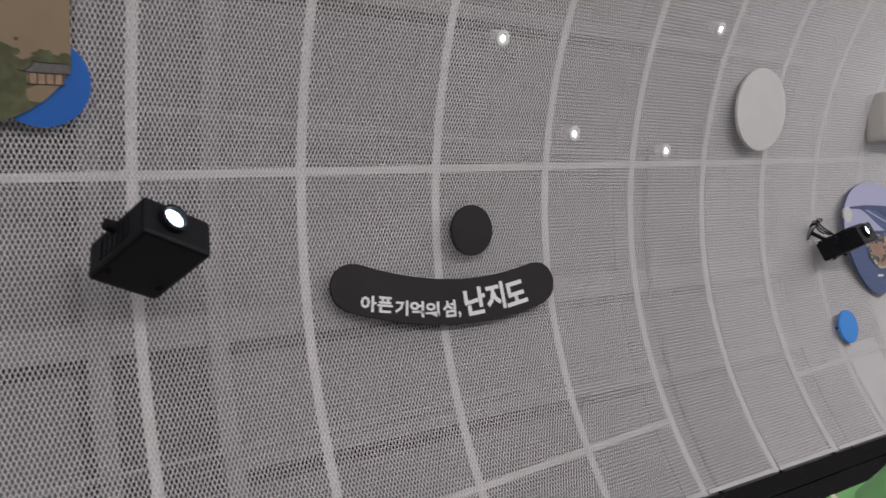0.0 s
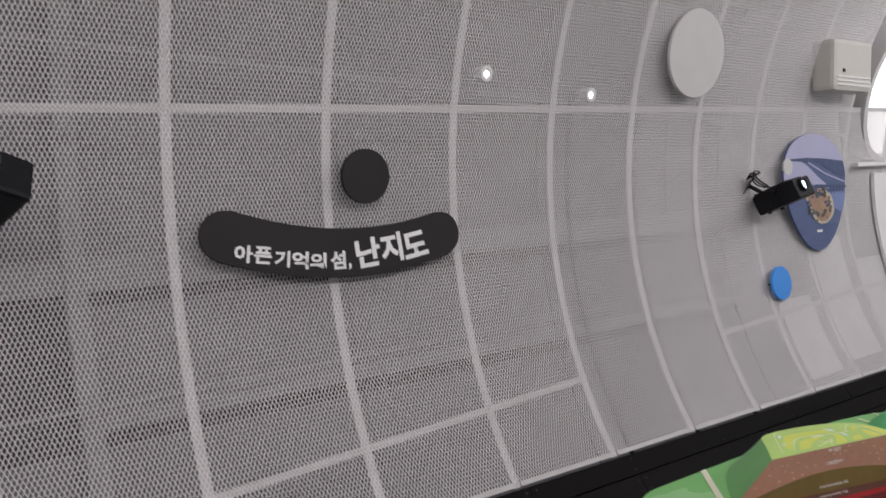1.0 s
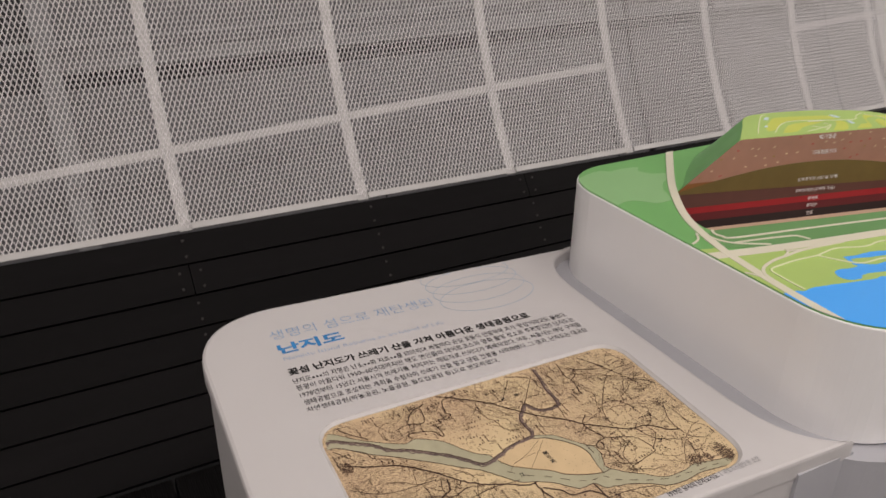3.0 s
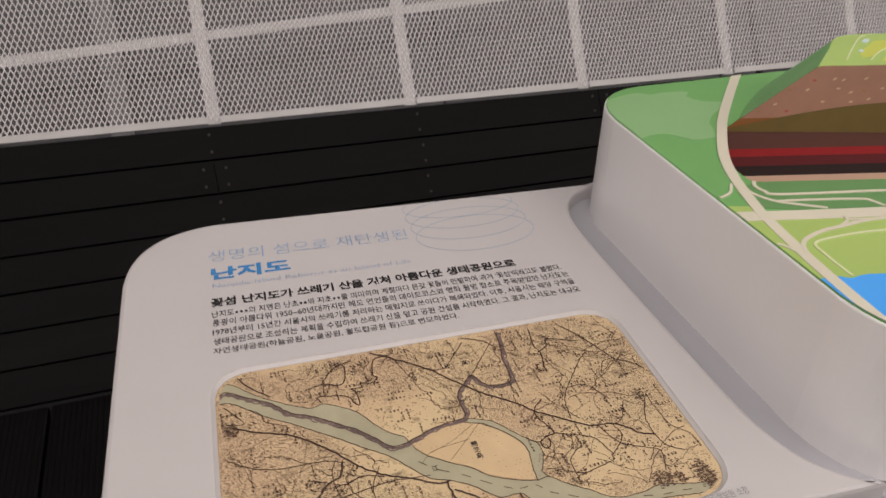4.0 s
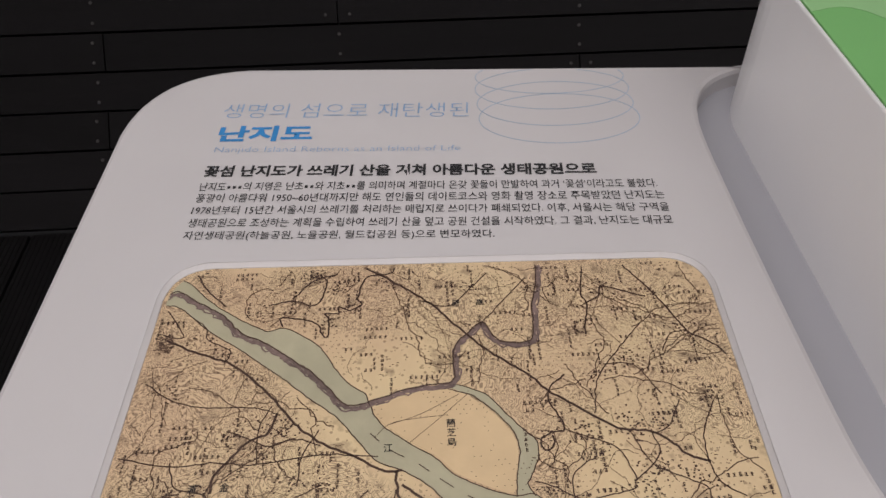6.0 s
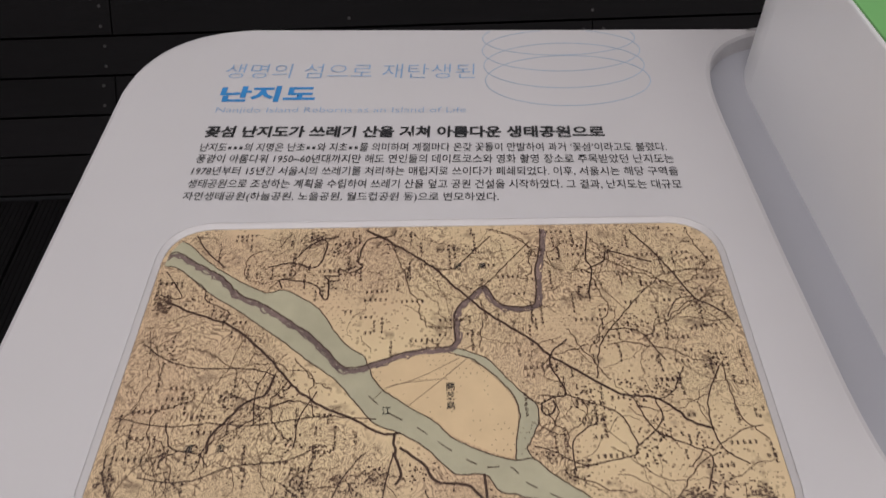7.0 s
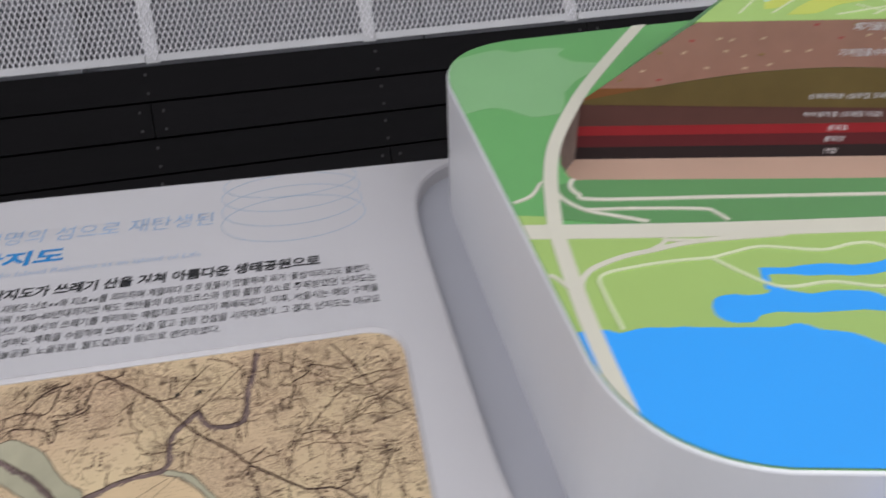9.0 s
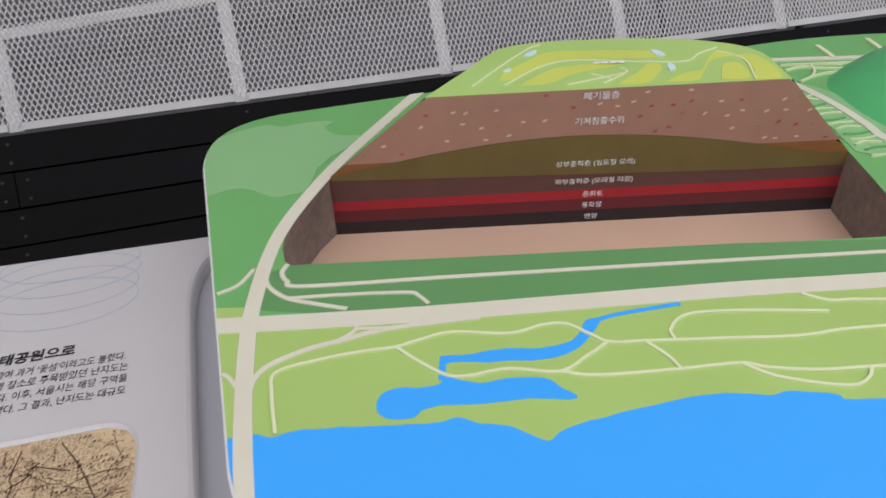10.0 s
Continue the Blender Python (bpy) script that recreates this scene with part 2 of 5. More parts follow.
def rounded(corners, steps=9):
    """A closed outline from (x, y, radius) corners."""
    out = []
    n = len(corners)
    for i, (x, y, r) in enumerate(corners):
        p, a, b = Vector((x, y)), Vector(corners[i - 1][:2]), Vector(corners[(i + 1) % n][:2])
        if r <= 0:
            out.append((x, y))
            continue
        p0, p1 = p + (a - p).normalized() * r, p + (b - p).normalized() * r
        for k in range(steps + 1):
            t = k / steps
            q = p0 * (1 - t) ** 2 + p * 0.86 * 2 * t * (1 - t) + (p0 + p1) * 0.5 * 0.14 * 2 * t * (1 - t) + p1 * t * t
            out.append((q.x, q.y))
    return out


def area2(pts):
    return sum(a[0] * b[1] - b[0] * a[1] for a, b in zip(pts, pts[1:] + pts[:1]))


def offset(pts, d):
    """The outline moved outwards by d."""
    s = 1 if area2(pts) > 0 else -1
    out = []
    n = len(pts)
    for i in range(n):
        a, b, c = Vector(pts[i - 1]), Vector(pts[i]), Vector(pts[(i + 1) % n])
        u, v = (b - a).normalized(), (c - b).normalized()
        n1, n2 = Vector((u.y, -u.x)) * s, Vector((v.y, -v.x)) * s
        m = (n1 + n2)
        m = m.normalized() if m.length > 1e-6 else n1
        out.append(tuple(Vector(pts[i]) + m * d / max(0.5, m.dot(n1))))
    return out


def smooth_line(points, steps=6):
    """Catmull-Rom through the control points."""
    p = [Vector(q) for q in points]
    p = [p[0] * 2 - p[1]] + p + [p[-1] * 2 - p[-2]]
    out = []
    for i in range(1, len(p) - 2):
        for k in range(steps):
            t = k / steps
            a, b, c, d = p[i - 1], p[i], p[i + 1], p[i + 2]
            out.append(tuple(0.5 * (2 * b + (c - a) * t + (2 * a - 5 * b + 4 * c - d) * t * t + (3 * b - a - 3 * c + d) * t ** 3)))
    out.append(tuple(p[-2]))
    return out


def clip(pts, hull):
    """The part of a polygon inside a convex outline."""
    if area2(hull) < 0:
        hull = hull[::-1]
    out = list(pts)
    for a, b in zip(hull, hull[1:] + hull[:1]):
        src, out = out, []
        side = lambda q: (b[0] - a[0]) * (q[1] - a[1]) - (b[1] - a[1]) * (q[0] - a[0])
        for p, q in zip(src, src[1:] + src[:1]):
            sp, sq = side(p), side(q)
            if sp >= 0:
                out.append(p)
            if sp * sq < 0:
                t = sp / (sp - sq)
                out.append((p[0] + (q[0] - p[0]) * t, p[1] + (q[1] - p[1]) * t))
        if not out:
            return []
    return out


def slab(pts, z0, z1, hole=None, rim=0.0):
    """A plate with the outline pts between two heights, with an optional hole and a small eased top edge."""
    bm = bmesh.new()
    loops = [(pts if area2(pts) > 0 else pts[::-1])]
    if hole:
        loops.append(hole if area2(hole) > 0 else hole[::-1])
    tops = []
    for li, loop in enumerate(loops):
        lv = []
        rows = [(z0, 0.0), (z1, 0.0)] if not (rim and li == 0) else [(z0, 0.0), (z1 - rim, 0.0), (z1 - rim * 0.3, -rim * 0.3), (z1, -rim)]
        for z, d in rows:
            ring = offset(loop, d) if d else loop
            lv.append([bm.verts.new((x, y, z)) for x, y in ring])
        for lo, hi in zip(lv, lv[1:]):
            for k in range(len(loop)):
                j = (k + 1) % len(loop)
                bm.faces.new((lo[k], lo[j], hi[j], hi[k]) if li == 0 else (lo[j], lo[k], hi[k], hi[j]))
        tops.append((lv[0], lv[-1]))
    if not hole:
        for ring, up in ((tops[0][1], 1), (tops[0][0], -1)):
            for tri in tessellate_polygon([[v.co.copy() for v in ring]]):
                a, b, c = (ring[i] for i in tri)
                if len({a, b, c}) < 3:
                    continue
                turn = (b.co.x - a.co.x) * (c.co.y - a.co.y) - (b.co.y - a.co.y) * (c.co.x - a.co.x)
                if abs(turn) > 1e-12 and not bm.faces.get((a, b, c)):
                    bm.faces.new((a, b, c) if turn * up > 0 else (a, c, b))
    else:
        for which in (0, 1):
            edges = []
            for pair in tops:
                ring = pair[which]
                for k in range(len(ring)):
                    edges.append(bm.edges.get((ring[k], ring[(k + 1) % len(ring)])))
            bmesh.ops.triangle_fill(bm, edges=edges, use_beauty=True)
        bmesh.ops.recalc_face_normals(bm, faces=bm.faces)
    return bm


def ribbon(points, width, z, thick=0.0006, closed=False, taper=False):
    """A flat printed line of the given width along points, at height z."""
    bm = bmesh.new()
    p = [Vector(q) for q in points]
    n = len(p)
    rows = []
    for i in range(n):
        a = p[i - 1] if (i > 0 or closed) else p[i]
        b = p[(i + 1) % n] if (i < n - 1 or closed) else p[i]
        d = (b - a)
        d = d.normalized() if d.length > 1e-9 else Vector((1, 0))
        w = width * (0.5 if not taper else 0.5 * (1 - 0.8 * i / (n - 1)))
        s = Vector((-d.y, d.x)) * w
        rows.append([bm.verts.new((*(p[i] + s), z)), bm.verts.new((*(p[i] + s), z + thick)), bm.verts.new((*(p[i] - s), z + thick)), bm.verts.new((*(p[i] - s), z))])
    pairs = list(zip(rows, rows[1:])) + ([(rows[-1], rows[0])] if closed else [])
    for a, b in pairs:
        for k in range(3):
            bm.faces.new((a[k], a[k + 1], b[k + 1], b[k]))
    bmesh.ops.recalc_face_normals(bm, faces=bm.faces)
    return bm


def lettering(text, mat, parent, name, m, width=None, height=None, bold=0.0, shear=0.0, thick=0.0003, stretch=None, label=""):
    """Raised or printed writing: text in the xy plane, moved by m; width and height in metres."""
    cu = bpy.data.curves.new(name, "FONT")
    cu.body, cu.size, cu.offset, cu.shear = text, 1.0, bold, shear
    cu.resolution_u = 2
    ob = bpy.data.objects.new(name, cu)
    scene.collection.objects.link(ob)
    dg = bpy.context.evaluated_depsgraph_get()
    me = bpy.data.meshes.new_from_object(ob.evaluated_get(dg))
    bpy.data.objects.remove(ob)
    co = np.empty(len(me.vertices) * 3)
    me.vertices.foreach_get("co", co)
    co = co.reshape(-1, 3)
    lo, hi = co.min(0), co.max(0)
    sx = (width / (hi[0] - lo[0])) if width else None
    sy = (height / (hi[1] - lo[1])) if height else None
    sx, sy = sx or sy, sy or sx
    co[:, 0], co[:, 1], co[:, 2] = (co[:, 0] - lo[0]) * sx, (co[:, 1] - lo[1]) * sy, thick
    me.vertices.foreach_set("co", co.ravel())
    me.transform(m)
    me.materials.clear()
    return part(name, me, mat, parent, label)


# ---- the tube-shaped hall ----
R, YC, ZC, FZ = 1.926, 0.403, 1.527, -0.012
TH_T = 0.86


def th_at(z, r=None):
    """The angle round the tube at which its lining has the height z."""
    return math.asin((z - ZC) / (r or R))


def th_f(x):
    return th_at(0.455 - 0.012 * (x - 1.2))


def th_q(x):
    return th_at(0.641 + 0.0448 * (x - 1.2))


def th_r(x):
    return th_at(1.789 + 0.0245 * (x - 1.26))


X0, X1 = -1.25, 7.2


def on_tube(x, th, r=R):
    return Vector((x, YC + r * math.cos(th), ZC + r * math.sin(th)))


def shell(x0, x1, th0, th1, r0, r1, steps=24):
    """A curved plate between two radii; its angles are numbers or change along the tube."""
    bm = bmesh.new()
    rows = []
    f0 = th0 if callable(th0) else (lambda x: th0)
    f1 = th1 if callable(th1) else (lambda x: th1)
    for k in range(steps + 1):
        rows.append([bm.verts.new(on_tube(x, f0(x) + (f1(x) - f0(x)) * k / steps, r)) for x, r in ((x0, r0), (x1, r0), (x1, r1), (x0, r1))])
    for a, b in zip(rows, rows[1:]):
        for k in range(4):
            bm.faces.new((a[k], a[(k + 1) % 4], b[(k + 1) % 4], b[k]))
    bm.faces.new(rows[0])
    bm.faces.new(rows[-1][::-1])
    bmesh.ops.recalc_face_normals(bm, faces=bm.faces)
    return bm


RIBS = [-0.92, -0.38, 0.16, 0.704, 1.234, 1.769, 2.308, 2.820, 3.320, 3.812, 4.30, 4.78, 5.27, 5.78, 6.30]
COLS, PITCH = 40, 0.0285


def expanded_mesh(th0, th1, bay, fine):
    """One bay of expanded metal: zigzag strands bonded at the knuckles, their flats turned a little upwards."""
    arc = (th1 - th0) * R
    n = max(4, round(arc / (PITCH / 2)))
    w = bay / (2 * COLS)
    half, deep, tip = 0.00150, 0.0016, 0.0006 / R
    steps = np.arange(n + 1, dtype=float)
    side = np.where(np.arange(n + 1) % 2 == 0, 1.0, -1.0)
    if fine:
        # short bonds: each knuckle is held over a part of the pitch
        steps = np.repeat(steps, 2) + np.tile((-0.13, 0.13), n + 1)
        steps = np.clip(steps, 0, n)
        side = np.repeat(side, 2)
    m = len(steps)
    j = np.arange(2 * COLS)[:, None]
    cx = (j + 0.5) * w + np.where(j % 2 == 0, 1, -1) * side[None, :] * w * 0.44
    th = th0 + (th1 - th0) * steps[None, :] / n + 0 * j
    vs = []
    for dx, dr, dt in ((-half, 0.0, -tip), (half, 0.0, -tip), (half * 0.8, deep, tip), (-half * 0.8, deep, tip)):
        r = R + dr
        vs.append(np.stack([cx + dx, YC + r * np.cos(th + dt), ZC + r * np.sin(th + dt)], -1))
    verts = np.stack(vs, 2).reshape(-1, 3)
    base = (np.arange(2 * COLS)[:, None] * m + np.arange(m - 1)[None, :]).reshape(-1) * 4
    faces = []
    for a, b in ((0, 1), (1, 2), (3, 0)):
        faces.append(np.stack([base + a, base + b, base + 4 + b, base + 4 + a], -1))
    faces = np.concatenate(faces)
    me = bpy.data.meshes.new("mesh_panel")
    me.vertices.add(len(verts))
    me.vertices.foreach_set("co", verts.ravel())
    me.loops.add(faces.size)
    me.loops.foreach_set("vertex_index", faces.ravel().astype(np.int32))
    me.polygons.add(len(faces))
    me.polygons.foreach_set("loop_start", np.arange(0, faces.size, 4, dtype=np.int32))
    me.update(calc_edges=True)
    me.materials.append(MESH_PAINT)
    return me


wall_north = thing("wall_north", "curved light grey expanded-metal mesh wall with welded flat ribs", "wall", (0, 1.9, 0.48), kind="structure")
OPEN_X = 5.27
for a, b in zip(RIBS, RIBS[1:]):
    mid = (a + b) / 2
    for t0, t1 in ((th_f(mid), th_q(mid)), (th_q(mid), th_r(mid)), (th_r(mid), TH_T)):
        if a >= OPEN_X - 0.01 and t1 == TH_T:
            continue
        ob = part("mesh_panel", expanded_mesh(t0, t1, b - a, 0.1 < a < 2.9), MESH_PAINT, wall_north)
        ob.location.x = a
# flat ribs and rails lie behind the mesh, only the foot rail is in front of it
for x in RIBS:
    part("rib", shell(x - 0.0165, x + 0.0165, lambda v: th_f(v) - 0.011 / R, TH_T if x <= OPEN_X else th_r, R + 0.0024, R + 0.009, 30), RIB_PAINT, wall_north)
for a, b in zip(RIBS, RIBS[1:]):
    for f, h in ((th_f, 0.009), (th_q, 0.0125), (th_r, 0.0135)):
        if f == th_q and 2.7 < a < 3.6:
            continue
        d = h / R
        r0, r1 = (R - 0.005, R - 0.001) if f == th_f else (R + 0.0026, R + 0.0088)
        part("rail", shell(a + 0.0167, b - 0.0167, lambda x: f(x) - d, lambda x: f(x) + d, r0, r1, 2), RIB_PAINT, wall_north)

# lining and steelwork behind the mesh
lining = part("wall_lining", shell(X0 - 1, X1, -0.95, 1.0, R + 0.42, R + 0.47, 24), BACK_PAINT)
tagged(lining, "dull grey lining behind the mesh wall", "wall", kind="structure")
frame_back = thing("wall_framing", "grey steel channels behind the mesh", "framing", (0, 2.3, 0.3), kind="structure")
# lapped back boards with open joints between them, and bare lining with studs to the west
RB = R + 0.26
JOINTS = [-0.66, -0.348, -0.147, 0.405, 0.62, 0.93]
shade_rng = random.Random(21)
for k, (lo, hi) in enumerate(zip(JOINTS, JOINTS[1:])):
    ends = [-1.2, 0.10, 0.56, 1.95, 2.98, 3.9, 4.36] if k in (0, 1, 2) else [-1.2, 0.10, 0.62, 1.95, 2.98, 3.9, 4.36]
    for a, b in zip(ends, ends[1:]):
        lap = shade_rng.uniform(-0.004, 0.004)
        if k in (1, 3) and 0.5 < a < 0.7:
            a = 1.02
        part("back_board", shell(a + 0.003, b - 0.003, lo + 0.010, hi - 0.012, RB + lap, RB + 0.015 + lap, 10), PURLIN, frame_back)
    part("board_lip", shell(-0.2 if k in (2, 3, 4) else 1.02, 4.36, lo + 0.0105, lo + (0.034 if k != 2 else 0.058), RB - 0.030, RB - 0.008, 2), LIP, frame_back)
part("tie_rod", shell(X0 - 0.8, X1 - 0.1, lambda x: th_at(2.02 - 0.05 * x, R + 0.1) - 0.004, lambda x: th_at(2.02 - 0.05 * x, R + 0.1) + 0.004, R + 0.10, R + 0.115, 1), LIP, frame_back)
part("tie_rod", shell(X0 - 0.8, 4.3, lambda x: th_at(0.90 + 0.012 * x, R + 0.12) - 0.003, lambda x: th_at(0.90 + 0.012 * x, R + 0.12) + 0.003, R + 0.12, R + 0.13, 1), LIP, frame_back)
for x in (-0.5, 0.10, 0.62, 0.99):
    part("stud", shell(x - 0.030, x + 0.030, -0.66, 0.95, R + 0.19, R + 0.24, 20), LIP, frame_back)
for x in (2.98, 3.42, 3.87):
    part("stud", shell(x - 0.006, x + 0.006, -0.66, 0.2, R + 0.05, R + 0.07, 20), BACK_PAINT, frame_back)

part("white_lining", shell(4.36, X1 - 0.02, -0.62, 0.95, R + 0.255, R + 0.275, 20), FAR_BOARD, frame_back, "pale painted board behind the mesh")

for a, b, lo, hi in ((4.40, 4.72, -0.585, -0.36), (4.86, 5.20, -0.57, -0.20), (5.32, 5.66, -0.58, -0.28)):
    part("white_board", shell(a, b, lo, hi, R + 0.03, R + 0.04, 6), PLASTER, frame_back, "white board leaning behind the mesh")

# the rest of the tube closes the hall
tagged(part("ceiling", shell(X0 - 1, X1, TH_T + 0.012, 2.6, R, R + 0.06, 24), PLASTER), "plain pale curved ceiling", "ceiling", kind="structure")
tagged(part("wall_south", shell(X0 - 1, X1, 2.612, 4.03, R, R + 0.06, 24), PLASTER), "plain pale curved wall", "wall", kind="structure")
tagged(part("wall_west", bm_box(X0 - 1.05, YC, ZC, 0.1, 5.2, 4.8), PLASTER), "plain pale end wall", "wall", kind="structure")
tagged(part("wall_east", bm_box(X1 + 0.05, YC, ZC, 0.1, 5.2, 4.8), PLASTER), "plain white end wall", "wall", kind="structure")

# black boards of the wall's foot
wall_foot = thing("wall_base", "black stained timber boards cladding the foot of the wall", "cladding", (0, 1.6, 0.0), kind="structure")
TH_FLOOR = th_at(FZ)
COURSES = 7


def course(c, dip=0.0):
    """The lower edge of board row c along the wall."""
    return lambda x: TH_FLOOR + (th_f(x) - 0.008 - TH_FLOOR) * c / COURSES - dip


cuts = {0: (0.10, 2.34, 4.55), 1: (1.215, 3.45), 2: (0.67, 2.88, 5.1), 3: (-0.45, 1.775, 4.0), 4: (0.67, 3.45), 5: (1.215, 2.88, 5.1), 6: (0.10, 2.34, 4.55)}
screw_me = bpy.data.meshes.new("screw")
screw_bm = lathe([(0, 0.0012), (0.0030, 0.0012), (0.0042, 0.0)], 8)
screw_bm.to_mesh(screw_me)
screw_bm.free()
screw_me.materials.append(SCREW)
for c in range(COURSES):
    low, high = course(c), course(c + 1, 0.0030)
    ends = [X0 - 1, *cuts[c], X1]
    for a, b in zip(ends, ends[1:]):
        lip = random.uniform(-0.002, 0.002)
        board = part("board", shell(a + 0.0015, b - 0.0015, low, high, R - 0.020 + lip, R + 0.004, 1), BLACK_WOOD, wall_foot)
        x = a + 0.03
        lines = [v for v in (0.10, 0.65, 1.215, 1.775, 2.34, 2.88, 3.45, 4.0, 4.55) if a - 0.01 < v <= b + 0.01]
        for v in lines:
            x = min(max(v, a + 0.025), b - 0.025) + random.uniform(-0.004, 0.004)
            for f in (0.22, 0.76):
                t0, t1 = low(x), high(x)
                th = t0 + (t1 - t0) * f
                s = part("screw", screw_me, SCREW, board)
                n = Vector((0, -math.cos(th), -math.sin(th)))
                chord = (on_tube(x, t0, R - 0.020 + lip) * (1 - f)) + on_tube(x, t1, R - 0.020 + lip) * f
                p = chord + n * 0.0004
                s.matrix_basis = Matrix.Translation(p) @ n.to_track_quat("Z", "Y").to_matrix().to_4x4()
tagged(part("wall_base_backing", shell(X0 - 1, X1, TH_FLOOR - 0.05, lambda x: th_f(x) - 0.011, R + 0.006, R + 0.05, 8), BLACK_PLASTIC), "black backing behind the foot boards", "wall", kind="structure")

# decking
floor = thing("floor", "charcoal ribbed decking boards", "floor", (0, 0, FZ), kind="structure")
deck_me = {}


def deck_board(width):
    """A decking plank with fine ribs along its length."""
    bm = bmesh.new()
    y0, y1 = -0.75, YC + R * math.cos(TH_FLOOR) - 0.012
    n = 11
    prof = [(-width / 2, -0.024)]
    for k in range(n):
        u = -width / 2 + 0.003 + (width - 0.006) * k / n
        v = (width - 0.006) / n
        prof += [(u, -0.0004), (u + v * 0.55, -0.0004), (u + v * 0.6, -0.0022), (u + v * 0.95, -0.0022)]
    prof += [(width / 2, -0.0022), (width / 2, -0.024)]
    a = [bm.verts.new((x, y0, z)) for x, z in prof]
    b = [bm.verts.new((x, y1, z)) for x, z in prof]
    for k in range(len(prof) - 1):
        bm.faces.new((a[k], b[k], b[k + 1], a[k + 1]))
    bmesh.ops.recalc_face_normals(bm, faces=bm.faces)
    me = bpy.data.meshes.new("board")
    bm.to_mesh(me)
    bm.free()
    me.materials.append(DECK)
    return me


plank = deck_board(0.136)
for k in range(60):
    ob = part("board", plank, DECK, floor)
    ob.location.x, ob.location.z = X0 - 0.9 + 0.142 * k, FZ
tagged(part("ground", bm_box((X0 + X1) / 2, 0.38, -0.072, X1 - X0 + 2.2, 2.9, 0.06), BLACK_PLASTIC), "black subfloor under the decking", "floor", kind="structure")

# bright hall past the far upper mesh, its light given by a self-glowing disc
window_rim = thing("window_1", "large round opening with a pale rim to a bright hall", "opening", (6.08, 2.2, 1.4), kind="structure")
ctr = on_tube(5.82, 0.25, R + 0.02)
nrm = Vector((0, -math.cos(0.25), -math.sin(0.25)))
turn = Matrix.Translation(ctr) @ nrm.to_track_quat("Z", "Y").to_matrix().to_4x4()
part("rim", moved(lathe([(0.405, -0.12), (0.445, -0.12), (0.445, 0.045), (0.405, 0.045), (0.405, -0.12)], 64), turn), RIB_PAINT, window_rim)
part("hall_glow_disc", moved(lathe([(0, -0.03), (0.404, -0.03), (0.404, -0.045), (0, -0.045)], 64), turn), HALL_GLOW, window_rim)
part("sill_bar", shell(5.34, 6.6, 0.012, 0.024, R - 0.045, R - 0.02, 2), PLASTER, window_rim, "pale horizontal bar under the opening")
tagged(part("white_panel", shell(5.58, 6.9, -0.60, -0.012, R - 0.03, R - 0.01, 10), PLASTER), "white curved panel on the mesh wall", "panel")


# ---- things on the mesh wall ----
def wall_pose(x, th, stand=0.03, spin=0.0):
    """A pose on the tube's inside: x along the wall, y up it, z out to the hall."""
    p = on_tube(x, th, R - stand)
    z = Vector((0, -math.cos(th), -math.sin(th)))
    xx = Vector((1, 0, 0))
    y = z.cross(xx)
    m = Matrix((xx, y, z)).transposed().to_4x4()
    m.translation = p
    return m @ pose(0, 0, 0, 0, 0, spin)


# title board, a smiling band with lettering, and its round dot
band_pose = wall_pose(1.793, th_at(1.341), 0.05)
sign = thing("title_sign", "matt charcoal curved title board with white lettering on the mesh", "sign", tuple(on_tube(1.796, th_at(1.345), R - 0.05)))
CHORD, SAG, TILT_BAND = 0.412, 0.062, -0.055


def band_mid(u):
    """The band's middle line, u from -1 to 1."""
    return Vector((CHORD * u, SAG * u * u - SAG * 0.55 + TILT_BAND * CHORD * u))


up, down = [], []
for k in range(25):
    u = -1 + 2 * k / 24
    d = (band_mid(u + 0.01) - band_mid(u - 0.01)).normalized()
    nn = Vector((-d.y, d.x)) * 0.0835
    up.append(band_mid(u) + nn)
    down.append(band_mid(u) - nn)
cap_r, cap_l = [], []
for k in range(1, 12):
    a = math.pi * k / 12
    for u, lst, s in ((1, cap_r, 1), (-1, cap_l, -1)):
        d = (band_mid(u + 0.01) - band_mid(u - 0.01)).normalized()
        nn = Vector((-d.y, d.x))
        lst.append(band_mid(u) + (nn * math.cos(a) + d * math.sin(a)) * s * 0.081)
outline = [tuple(v) for v in down + cap_r[::-1] + up[::-1] + cap_l[::-1]]
part("board", moved(slab(outline, -0.012, 0.0, rim=0.002), band_pose), SIGN_BLACK, sign)
for ch, x, w, base, h, lean in (("아", 1.403, 0.062, -0.031, 0.056, -9), ("픈", 1.468, 0.060, -0.041, 0.056, -9), ("기", 1.536, 0.054, -0.058, 0.054, -8), ("억", 1.596, 0.060, -0.071, 0.058, -6), ("의", 1.660, 0.062, -0.079, 0.056, -4), ("섬", 1.738, 0.058, -0.087, 0.062, -1), (",", 1.806, 0.012, -0.094, 0.024, 0),
                              ("난", 1.841, 0.098, -0.094, 0.102, 4), ("지", 1.944, 0.090, -0.087, 0.104, 6), ("도", 2.040, 0.104, -0.080, 0.092, 9)):
    lettering(ch, SIGN_WHITE, sign, "letter", band_pose @ Matrix.Translation((x - 1.796, base, 0.001)) @ pose(0, 0, 0, 0, 0, lean), w, h, bold=0.036, thick=0.0012)


